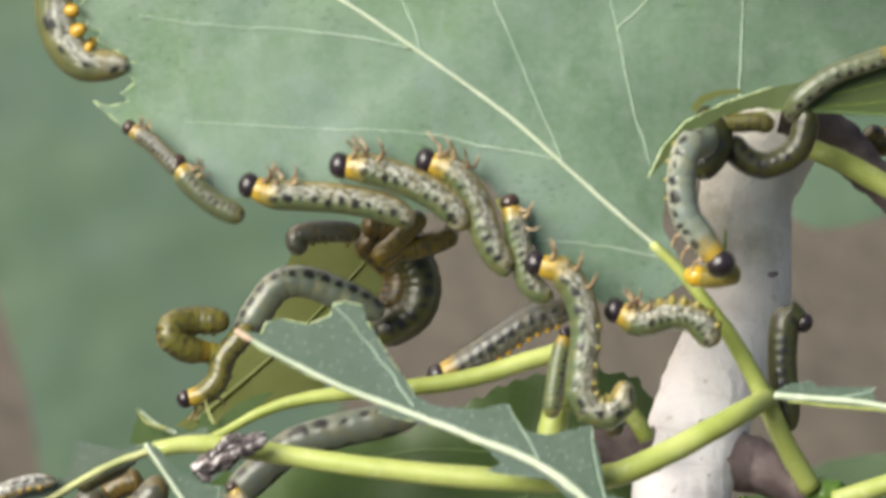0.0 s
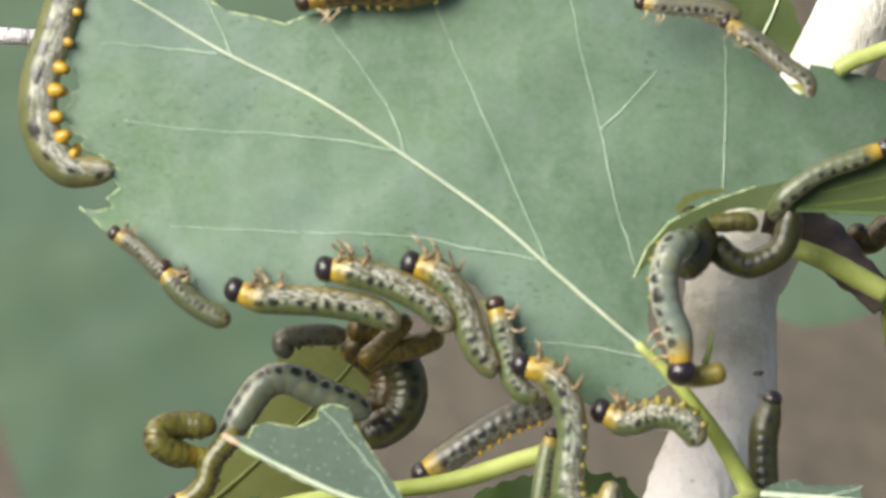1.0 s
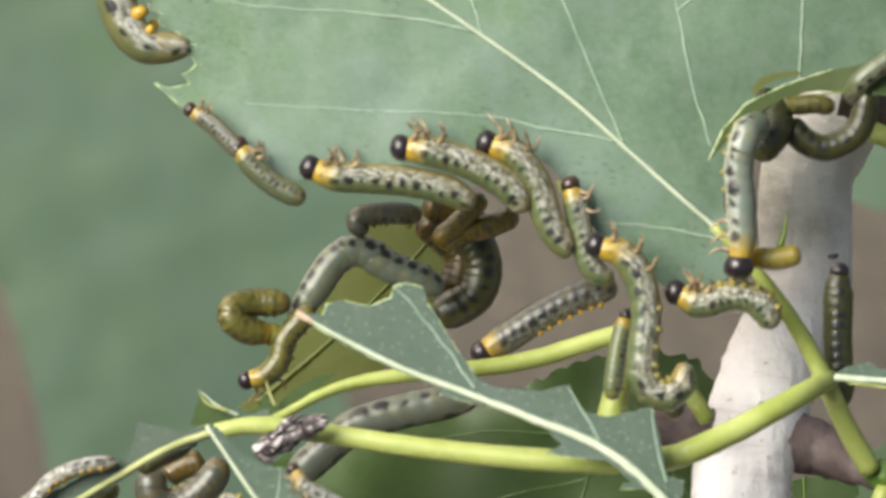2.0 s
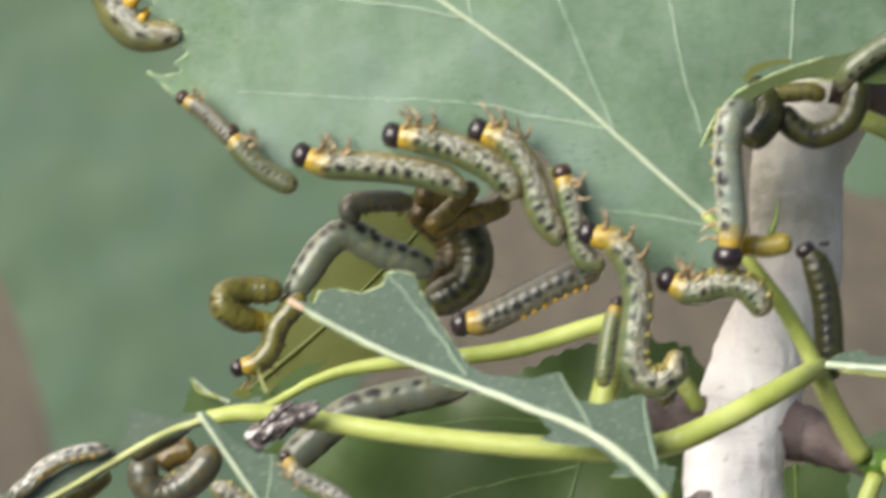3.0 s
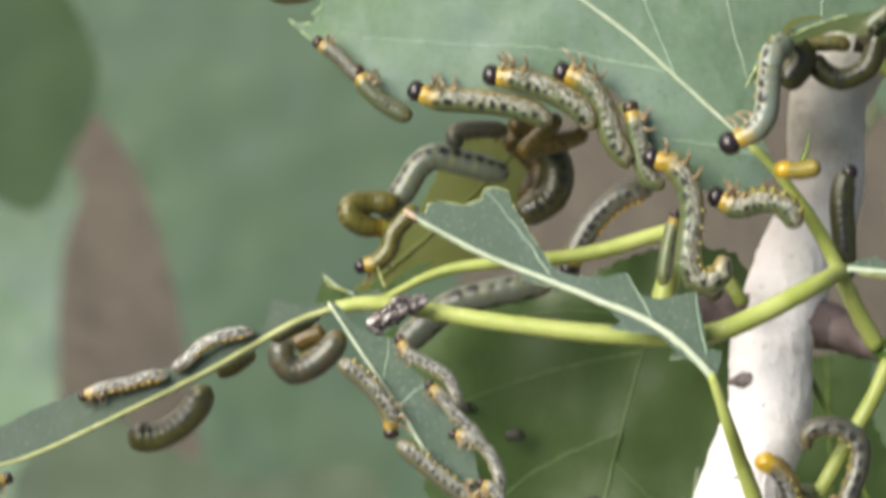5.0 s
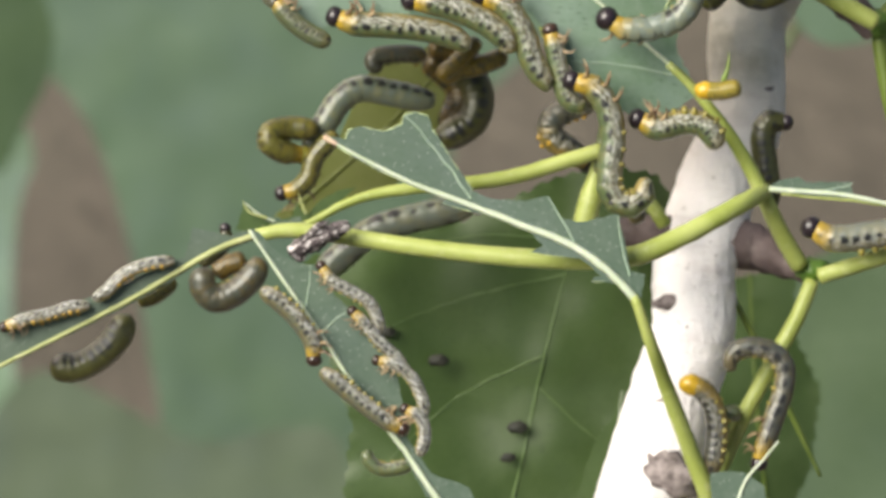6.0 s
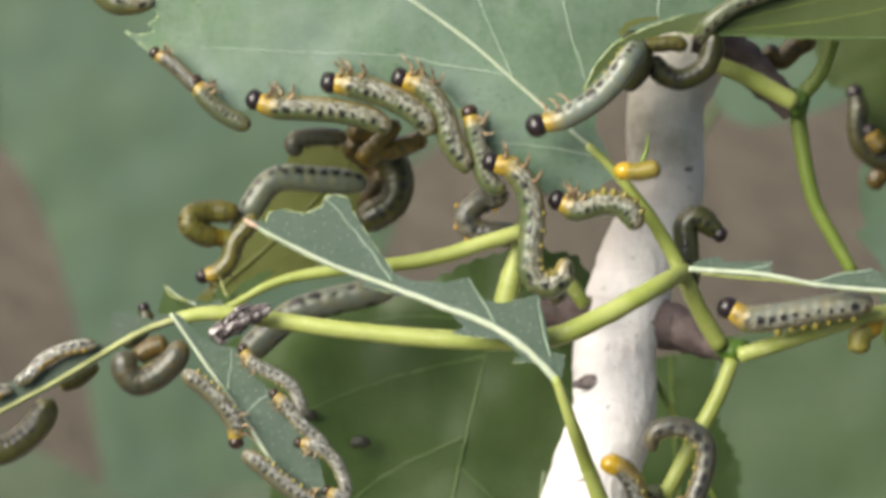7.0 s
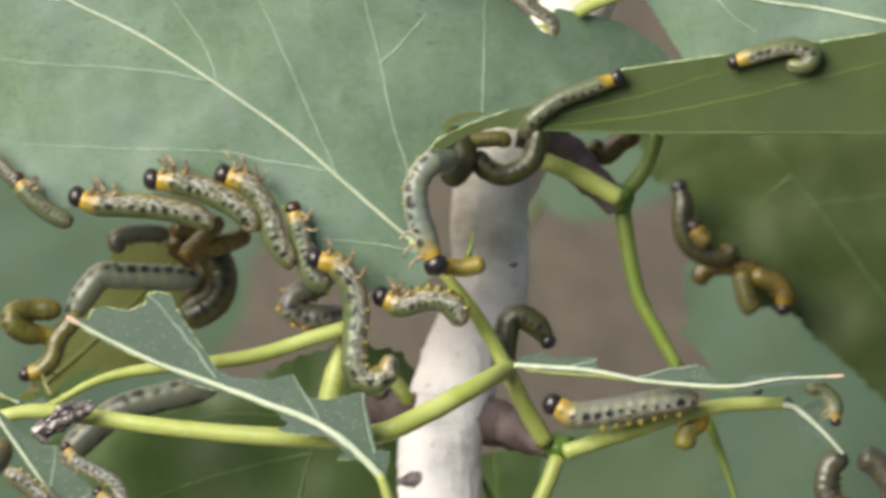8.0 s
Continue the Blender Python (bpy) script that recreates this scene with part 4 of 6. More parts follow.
# ---- the small eaten leaf in front ----
SMALL = [(-10.4, -1.9, 8.0), (-8.3, -2.4, 8.0), (-7.9, -1.4, 8.0), (-6.6, -1.1, 8.0), (-4.2, -1.6, 8.0), (-2.3, -0.9, 8.0), (-1.9, 0.2, 8.0), (-0.9, 0.4, 8.0), (0.6, 0.0, 8.0), (1.0, -1.4, 8.0), (3.3, -5.1, 8.0), (5.2, -7.9, 8.0), (7.0, -8.8, 8.0), (10.7, -9.1, 8.0), (13.2, -8.5, 8.0), (14.5, -10.9, 8.0), (16.6, -11.4, 8.0), (20.6, -10.5, 8.0), (21.1, -12.8, 8.0), (21.8, -16.5, 8.0), (23.4, -17.0, 8.0), (23.0, -19.5, 8.0), (22.3, -19.5, 8.0), (21.3, -18.3, 8.0), (19.6, -17.7, 8.0), (17.8, -17.7, 8.0), (18.0, -17.2, 8.0), (18.8, -17.2, 8.0), (16.6, -15.2, 8.0), (13.6, -14.9, 8.0), (11.2, -14.5, 8.0), (12.6, -13.9, 8.0), (11.2, -12.3, 8.0), (8.2, -10.8, 8.0), (4.7, -10.1, 8.0), (1.9, -9.3, 8.0), (2.3, -8.8, 8.0), (-1.2, -7.4, 8.0), (-4.6, -5.8, 8.0), (-8.1, -3.9, 8.0), (-10.1, -2.5, 8.0)]
leaf("small blue-green birch leaf gnawed down to jagged lobes", SMALL, [(-10.4, -2.2, 8.0), (-6.6, -4.4, 8.0), (-1.2, -7.1, 8.0), (4.7, -9.4, 8.0), (10.2, -11.6, 8.0), (15.6, -13.8, 8.0), (19.6, -16.7, 8.0), (22.5, -19.7, 8.0)], [[(5.0, -8.9, 8.0), (2.3, -4.9, 8.0), (-0.7, -1.2, 8.0), (-1.8, 0.0, 8.0)], [(15.9, -13.5, 8.0), (14.4, -10.8, 8.0), (13.3, -8.7, 8.0)], [(21.8, -17.2, 8.0), (21.0, -13.8, 8.0), (20.6, -10.7, 8.0)]], LEAF_BLUE, bend=0.15, jag=0.07, grid=0.9, rib=0.5, fine=0.13, seed=17, tip=True,
     petiole=[(22.2, -19.3, 8.1), (22.8, -20.8, 7.9), (24.2, -24.9, 6.0), (25.8, -29.3, 2.0), (28.6, -36.7, -2.0), (30.5, -41.7, -4.0), (31.8, -46.8, -8.0)], petiole_r=(0.5, 0.72, 0.85, 0.95, 1.0, 1.0), rim_mat=RIM, rim_r=0.07,
     rims=[[(22.3, -19.5, 8.0), (21.3, -18.3, 8.0), (19.6, -17.7, 8.0), (17.8, -17.7, 8.0)], [(16.6, -15.2, 8.0), (13.6, -14.9, 8.0), (11.2, -14.5, 8.0)], [(11.2, -12.3, 8.0), (8.2, -10.8, 8.0), (4.7, -10.1, 8.0), (1.9, -9.3, 8.0)], [(-1.2, -7.4, 8.0), (-4.6, -5.8, 8.0), (-8.1, -3.9, 8.0), (-10.1, -2.5, 8.0)], [(1.0, -1.4, 8.0), (3.3, -5.1, 8.0), (5.2, -7.9, 8.0)], [(-8.3, -2.4, 8.0), (-7.9, -1.4, 8.0), (-6.6, -1.1, 8.0), (-4.2, -1.6, 8.0), (-2.3, -0.9, 8.0), (-1.9, 0.2, 8.0), (-0.9, 0.4, 8.0), (0.6, 0.0, 8.0)]])

# ---- stalk across the stem, and the edge-on leaf it bears ----
stalk("petiole", [(36.7, -8.3, -4.0), (33.3, -10.0, 1.0), (27.1, -13.2, 3.0), (21.1, -15.3, 3.5), (10.9, -15.2, 3.0), (0.1, -14.1, 2.0), (-8.3, -12.8, 1.0), (-14.3, -12.1, 1.0), (-17.9, -12.6, 1.0)], (0.92, 1.06, 1.12, 1.12, 1.06, 0.98, 0.93, 0.93, 0.7), STALK, lower, sides=14)
stalk("petiole", [(19.2, -3.8, -6.0), (15.5, -4.9, -6.0), (10.0, -6.5, -6.0), (4.5, -7.3, -6.0), (-0.4, -7.7, -6.0), (-5.3, -8.4, -6.0), (-8.9, -9.6, -6.0), (-12.0, -11.3, -6.0), (-13.2, -11.7, -6.0)], (0.8, 0.85, 0.8, 0.75, 0.65, 0.5, 0.4), STALK, lower, sides=12)
stalk("petiole", [(18.6, -5.1, -8.0), (18.3, -7.5, -8.0), (17.3, -11.8, -8.0), (16.4, -15.5, -8.0)], (0.5, 1.2, 1.3, 1.0), STALK, lower, sides=12)
stalk("petiole", [(23.0, -8.0, -8.0), (24.7, -10.0, -8.0), (26.0, -12.0, -8.0)], (0.7, 0.8, 0.8), STALK, lower)
leaf("narrow edge-on birch leaf eaten back to its midrib", [(-13.1, -11.4, 0.0), (-17.4, -12.8, 0.0), (-23.5, -15.1, 0.0), (-26.5, -17.2, 0.0), (-32.6, -20.5, 0.0), (-41.8, -24.9, 0.0), (-49.1, -28.2, 0.0), (-57.6, -31.2, 0.0), (-60.0, -28.8, 0.0), (-50.8, -24.0, 0.0), (-42.9, -20.7, 0.0), (-38.1, -19.7, 0.0), (-33.8, -18.6, 0.0), (-27.7, -15.6, 0.0), (-24.7, -14.6, 0.0), (-25.6, -15.0, 0.0), (-24.7, -11.7, 0.0), (-20.7, -12.6, 0.0), (-18.6, -12.1, 0.0), (-13.1, -10.6, 0.0)], [(-58.8, -30.9, 0.0), (-50.9, -28.8, 0.0), (-41.8, -24.6, 0.0), (-32.6, -20.0, 0.0), (-25.9, -16.2, 0.0), (-21.7, -13.9, 0.0), (-17.4, -12.5, 0.0), (-12.7, -11.5, 0.0)], [], LEAF_DUSK, bend=0.1, grid=0.9, rib=0.40, seed=19, rib_mat=STALK_PALE)
shred = leaf("torn shred of leaf beside a stalk", [(-19.2, -9.2, -2.0), (-18.0, -10.2, -2.0), (-15.7, -11.2, -2.0), (-14.0, -10.5, -2.0), (-13.7, -9.0, -2.0), (-13.2, -10.0, -2.0), (-12.5, -10.5, -2.0), (-11.2, -9.0, -2.0), (-9.2, -8.0, -2.0), (-7.2, -7.5, -2.0), (-9.2, -9.2, -2.0), (-12.0, -10.7, -2.0), (-15.2, -12.5, -2.0), (-17.7, -12.5, -2.0), (-20.2, -12.0, -2.0)], [(-19.1, -9.2, -2.0), (-17.7, -10.4, -2.0), (-16.0, -11.2, -2.0)], [], LEAF_DARK, bend=0.1, grid=0.8, seed=20, rib=0.2)
for hook in ([(-19.4, -8.9, -1.0), (-18.7, -10.1, -1.0), (-16.8, -10.8, -1.0)], [(-13.4, -8.2, -1.0), (-13.0, -9.5, -1.0), (-12.6, -10.3, -1.0)], [(-20.6, -12.7, -1.0), (-19.3, -12.3, -1.0), (-17.1, -12.0, -1.0)]):
    stalk("shred", hook, (0.05, 0.13, 0.18), STALK_PALE, shred, "pale curled shred", rough=0.4)

# ---- hanging leaf with a file of larvae ----
leaf("hanging blue-green leaf half eaten along one side", [(-18.6, -11.8, 7.0), (-17.6, -12.1, 7.0), (-15.5, -14.5, 7.0), (-13.4, -15.6, 7.0), (-11.3, -15.8, 7.0), (-9.5, -19.0, 7.0), (-5.9, -22.3, 7.0), (-2.9, -27.7, 7.0), (-1.8, -34.4, 7.0), (0.6, -38.0, 7.0), (4.5, -39.4, 7.0), (5.4, -41.1, 7.0), (0.0, -40.4, 7.0), (-3.0, -34.7, 7.0), (-7.7, -28.3, 7.0), (-11.3, -23.2, 7.0), (-14.9, -18.0, 7.0)], [(-18.5, -12.0, 7.0), (-14.9, -17.4, 7.0), (-11.3, -22.7, 7.0), (-7.7, -28.3, 7.0), (-3.0, -34.4, 7.0), (0.6, -39.8, 7.0), (4.2, -44.7, 7.0)], [[(-12.6, -20.1, 7.0), (-12.2, -17.4, 7.0), (-12.1, -15.7, 7.0)], [(-11.0, -22.9, 7.0), (-8.9, -21.1, 7.0), (-7.7, -20.6, 7.0)]], LEAF_BLUE, bend=0.15, jag=0.07, grid=0.9, rib=0.42, fine=0.1, seed=21, petiole=[(3.3, -42.9, 7.0), (7.8, -48.3, 7.0), (12.7, -54.2, 0.0), (19.2, -60.0, -25.0)], petiole_r=(0.45, 0.7, 0.8))

leaf("small green leaf tip with a dry stalk", [(30.4, -38.4, 2.0), (31.8, -38.1, 2.0), (33.9, -38.3, 2.0), (36.1, -39.8, 2.0), (36.9, -45.1, 2.0), (30.3, -46.3, 2.0)], [(37.7, -35.0, 2.0), (36.1, -36.9, 2.0), (33.9, -39.7, 2.0), (32.4, -45.1, 2.0)], [], LEAF_BLUE, bend=0.2, grid=0.8, rib=0.26, seed=34)

# ---- large leaves behind ----
leaf("deep green shaded birch leaf behind the stalks", [(-13.5, -15.5, -22.0), (-5.4, -12.4, -22.0), (4.6, -11.2, -22.0), (13.3, -7.0, -22.0), (19.5, -5.1, -22.0), (25.7, -6.4, -22.0), (28.1, -10.2, -22.0), (27.5, -16.4, -22.0), (26.8, -25.1, -22.0), (23.0, -31.2, -22.0), (20.5, -36.2, -22.0), (16.8, -42.4, -22.0), (13.0, -48.6, -22.0), (0.6, -51.6, -22.0), (-8.1, -48.4, -22.0), (-9.3, -41.1, -22.0), (-8.3, -33.5, -22.0), (-11.7, -23.5, -22.0), (-13.5, -19.8, -22.0)], [(18.9, -7.0, -22.0), (16.0, -15.7, -22.0), (13.1, -26.2, -22.0), (10.6, -37.4, -22.0), (8.0, -48.5, -22.0)], [[(15.4, -17.5, -22.0), (4.5, -19.9, -22.0), (-5.5, -23.6, -22.0)], [(13.1, -26.2, -22.0), (3.2, -31.1, -22.0), (-6.2, -39.7, -22.0)], [(12.5, -29.9, -22.0), (18.0, -34.9, -22.0), (20.5, -36.2, -22.0)], [(17.0, -12.6, -22.0), (22.5, -16.3, -22.0), (26.2, -21.3, -22.0)], [(16.3, -13.8, -22.0), (7.0, -13.1, -22.0), (-1.7, -14.3, -22.0)]], LEAF_DARK, bend=1.3, tooth=(0.5, 2.0), seed=23, rib=0.24, fine=0.15, vein_mat=VEIN_SOFT, rib_mat=VEIN_SOFT, grid=1.6)
leaf("deep green toothed leaf against the white stem", [(30.7, -16.8, -90.0), (37.3, -18.9, -90.0), (44.0, -16.9, -90.0), (43.2, -25.5, -90.0), (46.5, -32.2, -90.0), (45.1, -42.1, -90.0), (40.4, -50.7, -90.0), (32.5, -49.4, -90.0)], [(38.0, -18.9, -90.0), (38.6, -32.1, -90.0), (39.8, -45.4, -90.0)], [], LEAF_DARK, bend=1.2, tooth=(0.5, 2.0), seed=24, rib=0.2, rib_mat=STALK_DULL)
leaf("small green saw-toothed leaf against the stem", [(20.4, -32.3, -17.0), (21.4, -29.8, -17.0), (21.7, -36.0, -17.0), (19.1, -42.2, -17.0), (16.6, -45.9, -17.0), (16.4, -40.9, -17.0), (18.0, -36.0, -17.0)], [(21.4, -30.1, -17.0), (20.4, -36.0, -17.0), (17.0, -45.3, -17.0)], [], LEAF_DARK, rib=0.15, bend=0.3, tooth=(0.4, 1.2), seed=25)


# ---- soft leaves further back, each on a long stalk from the ground ----
def to_ground(p, lean=0.0):
    """Points straight down from a place in twig space to the soil."""
    w = TWIG @ (Vector(p) * MM)
    back = TWIG.inverted()
    return [tuple((back @ Vector((w.x + dx + lean * (1 - k), w.y + dy, w.z * k))) / MM) for k, dx, dy in ((1, 0, 0), (0.7, 0.01, 0.03), (0.35, -0.01, 0.05), (-0.01, 0.0, 0.06))]


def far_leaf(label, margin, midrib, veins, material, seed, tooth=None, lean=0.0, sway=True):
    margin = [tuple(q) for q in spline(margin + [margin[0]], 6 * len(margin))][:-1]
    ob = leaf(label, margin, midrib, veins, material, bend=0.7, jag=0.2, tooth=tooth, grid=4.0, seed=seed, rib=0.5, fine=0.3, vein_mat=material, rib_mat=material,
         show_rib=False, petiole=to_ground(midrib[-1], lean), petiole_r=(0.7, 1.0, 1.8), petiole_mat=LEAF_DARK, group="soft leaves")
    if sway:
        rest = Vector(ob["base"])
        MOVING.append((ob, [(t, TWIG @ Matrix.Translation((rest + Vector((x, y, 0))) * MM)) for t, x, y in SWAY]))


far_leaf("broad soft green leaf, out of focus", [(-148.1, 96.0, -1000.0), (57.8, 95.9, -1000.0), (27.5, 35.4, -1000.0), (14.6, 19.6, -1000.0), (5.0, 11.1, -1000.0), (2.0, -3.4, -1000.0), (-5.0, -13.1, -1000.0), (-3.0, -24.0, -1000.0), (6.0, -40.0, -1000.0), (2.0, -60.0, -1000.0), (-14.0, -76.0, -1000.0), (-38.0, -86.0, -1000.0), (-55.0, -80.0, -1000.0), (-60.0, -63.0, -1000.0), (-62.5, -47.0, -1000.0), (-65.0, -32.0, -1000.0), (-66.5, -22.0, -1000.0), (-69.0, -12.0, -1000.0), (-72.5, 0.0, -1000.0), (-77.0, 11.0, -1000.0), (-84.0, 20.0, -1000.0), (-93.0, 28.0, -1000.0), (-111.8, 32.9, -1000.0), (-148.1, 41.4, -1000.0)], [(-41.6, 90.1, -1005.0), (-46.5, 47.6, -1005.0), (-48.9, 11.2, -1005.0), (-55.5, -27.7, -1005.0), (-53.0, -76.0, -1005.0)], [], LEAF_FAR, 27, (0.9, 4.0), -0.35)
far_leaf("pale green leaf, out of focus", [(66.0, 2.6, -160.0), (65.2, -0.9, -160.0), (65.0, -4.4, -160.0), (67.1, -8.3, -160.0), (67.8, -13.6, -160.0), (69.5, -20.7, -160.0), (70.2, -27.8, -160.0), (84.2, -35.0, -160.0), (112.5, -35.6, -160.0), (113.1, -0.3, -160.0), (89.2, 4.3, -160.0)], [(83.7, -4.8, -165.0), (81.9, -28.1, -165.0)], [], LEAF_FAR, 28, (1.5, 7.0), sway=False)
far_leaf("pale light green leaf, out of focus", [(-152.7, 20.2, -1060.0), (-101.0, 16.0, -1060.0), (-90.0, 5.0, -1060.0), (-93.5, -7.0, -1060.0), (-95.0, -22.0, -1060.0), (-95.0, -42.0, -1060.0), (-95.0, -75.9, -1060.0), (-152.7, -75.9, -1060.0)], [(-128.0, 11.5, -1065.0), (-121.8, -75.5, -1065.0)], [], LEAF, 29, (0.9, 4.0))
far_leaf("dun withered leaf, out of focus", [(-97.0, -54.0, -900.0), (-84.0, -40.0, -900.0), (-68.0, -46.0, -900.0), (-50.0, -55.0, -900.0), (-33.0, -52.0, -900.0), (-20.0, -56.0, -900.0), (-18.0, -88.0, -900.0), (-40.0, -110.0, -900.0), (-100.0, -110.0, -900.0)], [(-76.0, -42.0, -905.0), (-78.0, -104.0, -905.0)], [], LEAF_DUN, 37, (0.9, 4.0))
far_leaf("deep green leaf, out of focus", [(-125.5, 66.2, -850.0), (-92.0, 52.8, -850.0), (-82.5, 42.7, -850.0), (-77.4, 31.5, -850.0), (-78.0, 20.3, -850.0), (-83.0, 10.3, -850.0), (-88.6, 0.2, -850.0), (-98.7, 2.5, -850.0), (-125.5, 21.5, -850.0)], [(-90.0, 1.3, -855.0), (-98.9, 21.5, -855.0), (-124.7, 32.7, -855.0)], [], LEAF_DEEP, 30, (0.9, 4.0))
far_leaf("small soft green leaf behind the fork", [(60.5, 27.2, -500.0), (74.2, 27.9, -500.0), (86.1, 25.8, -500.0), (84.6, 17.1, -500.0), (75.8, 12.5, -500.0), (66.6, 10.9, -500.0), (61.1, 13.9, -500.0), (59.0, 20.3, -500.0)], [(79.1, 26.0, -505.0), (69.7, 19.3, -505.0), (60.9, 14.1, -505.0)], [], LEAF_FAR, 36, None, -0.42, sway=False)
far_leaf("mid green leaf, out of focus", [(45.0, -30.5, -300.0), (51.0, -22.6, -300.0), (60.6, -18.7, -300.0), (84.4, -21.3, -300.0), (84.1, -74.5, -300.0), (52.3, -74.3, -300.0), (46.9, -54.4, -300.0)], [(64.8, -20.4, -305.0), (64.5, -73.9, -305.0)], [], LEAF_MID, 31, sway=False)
leaf("olive leaf remnant behind the knot of larvae", [(-16.7, -11.1, -36.0), (-14.2, -8.8, -36.0), (-11.7, -5.6, -36.0), (-9.1, -2.1, -36.0), (-7.3, 2.2, -36.0), (-5.5, 5.6, -36.0), (-2.3, 7.2, -36.0), (2.0, 7.7, -36.0), (3.9, 5.2, -36.0), (3.5, 0.1, -36.0), (1.8, -3.2, -36.0), (0.2, -5.5, -36.0), (-3.6, -7.9, -36.0), (-7.3, -9.6, -36.0), (-12.4, -11.6, -36.0)], [(2.9, 6.4, -36.0), (-1.5, 1.5, -36.0), (-7.2, -4.1, -36.0), (-14.8, -10.5, -36.0)], [], LEAF_YOUNG, bend=0.4, jag=0.12, seed=32, rib=0.3, rib_mat=LEAF_YOUNG)

# ---- the row of feeding larvae on the big leaf ----
larva("young sawfly larva with a dark head gnawing the leaf margin", [(-19.7, 15.7, 1.5), (-18.1, 14.6, 1.5), (-16.6, 13.1, 1.5), (-15.4, 11.8, 1.5)], 0.82, SKIN_GREY, (-0.6, -0.6, -0.1), HEAD_BROWN, feet=False)
larva("plain green young larva holding the leaf margin", [(-15.5, 12.4, 1.5), (-14.5, 10.9, 1.5), (-12.7, 9.3, 1.5), (-10.9, 8.3, 1.5), (-9.9, 7.9, 1.5)], 1.05, SKIN_PLAIN, (-0.4, -0.8, 0.0), HEAD_BROWN, feet=False)
larva("grey-green larva with yellow collar feeding at the leaf edge", [(-8.9, 10.5, 2.0), (-7.2, 9.9, 2.0), (-4.2, 9.7, 2.0), (-0.7, 9.4, 2.0), (2.8, 8.6, 2.0), (5.0, 7.3, 2.0)], 1.36, feet=False)
larva("grey-green larva with yellow collar feeding at the leaf edge", [(-0.8, 12.3, 3.0), (1.5, 12.0, 3.0), (4.8, 10.9, 3.0), (7.5, 9.4, 3.0), (9.0, 7.8, 3.0), (8.7, 6.8, 3.0)], 1.42, feet=False)
larva("grey-green larva with yellow collar feeding at the leaf edge", [(6.7, 12.6, 2.5), (8.8, 11.7, 2.5), (10.7, 9.0, 2.5), (11.6, 6.0, 2.5), (13.2, 3.4, 2.5), (13.6, 3.0, 2.5)], 1.36, back=(-0.9, -0.5, -0.12), feet=False)
larva("slim larva with a brown head feeding at the leaf edge", [(13.7, 8.7, 2.0), (14.2, 6.5, 2.0), (14.6, 4.5, 2.0), (15.3, 2.0, 2.0), (16.5, 1.0, 2.0), (17.2, 1.3, 2.0)], 1.08, back=(-0.9, -0.3, 0.1), head=HEAD_BROWN, feet=False)
REST = [(16.3, 3.5, 4.0), (18.2, 2.8, 4.0), (19.7, 0.5, 4.0), (20.2, -2.4, 4.0), (19.9, -5.4, 4.0), (19.9, -7.9, 4.0), (21.3, -9.5, 4.0), (23.1, -8.9, 4.0), (23.7, -6.9, 4.0)]
moving_larva("grey-green larva feeding at the leaf edge, flicking its tail", [
    (0.0, REST), (3.0, REST), (3.5, REST),
    (3.6, [(16.3, 3.5, 5.0), (18.2, 2.3, 5.0), (19.9, 0.0, 5.0), (21.4, -1.7, 5.0), (23.4, -3.2, 5.0), (25.6, -4.2, 5.0), (27.8, -3.2, 5.0), (29.1, -1.9, 5.0)]),
    (3.7, [(16.3, 3.5, 6.0), (17.6, 2.0, 6.0), (19.1, -0.2, 6.0), (20.6, -1.5, 6.0), (22.3, -2.0, 6.0), (24.3, -1.5, 6.0), (26.1, 0.0, 6.0), (26.8, 2.0, 6.0), (27.0, 3.5, 6.0)]),
    (3.8, [(16.3, 3.5, 6.0), (17.9, 2.0, 6.0), (19.6, -0.2, 6.0), (21.1, -2.2, 6.0), (23.1, -3.4, 6.0), (25.1, -2.9, 6.0), (25.7, -0.4, 6.0), (25.3, 1.5, 6.0)]),
    (3.9, [(16.3, 3.5, 5.0), (18.1, 2.3, 5.0), (19.6, 0.0, 5.0), (20.6, -2.4, 5.0), (21.9, -4.4, 5.0), (23.9, -5.2, 5.0), (25.1, -3.9, 5.0), (25.1, -1.9, 5.0)]),
    (4.0, [(16.3, 3.5, 4.0), (18.2, 2.6, 4.0), (19.6, 0.5, 4.0), (20.0, -2.4, 4.0), (19.9, -5.4, 4.0), (20.3, -7.9, 4.0), (21.9, -9.0, 4.0), (23.5, -7.9, 4.0), (23.7, -5.9, 4.0)]),
    (4.3, REST), (8.0, REST)], 19.6, 1.36, SKIN, (-0.95, -0.4, -0.1))
larva("larva with yellow collar and curled tail under the leaf base", [(23.3, -0.7, 2.5), (25.2, -1.5, 2.5), (27.7, -0.9, 2.5), (29.8, -1.2, 2.5), (30.9, -2.4, 2.5), (31.2, -3.7, 2.5)], 1.36, back=(0, -1.0, -0.12))
hanger = larva("thin larva hanging behind the row of feeding larvae", [(18.6, -2.8, -4.0), (18.0, -5.0, -4.0), (17.5, -8.0, -4.0), (17.3, -10.0, -4.0)], 0.85, back=(-0.8, 0, 0.7))
rest = Vector(hanger["base"])
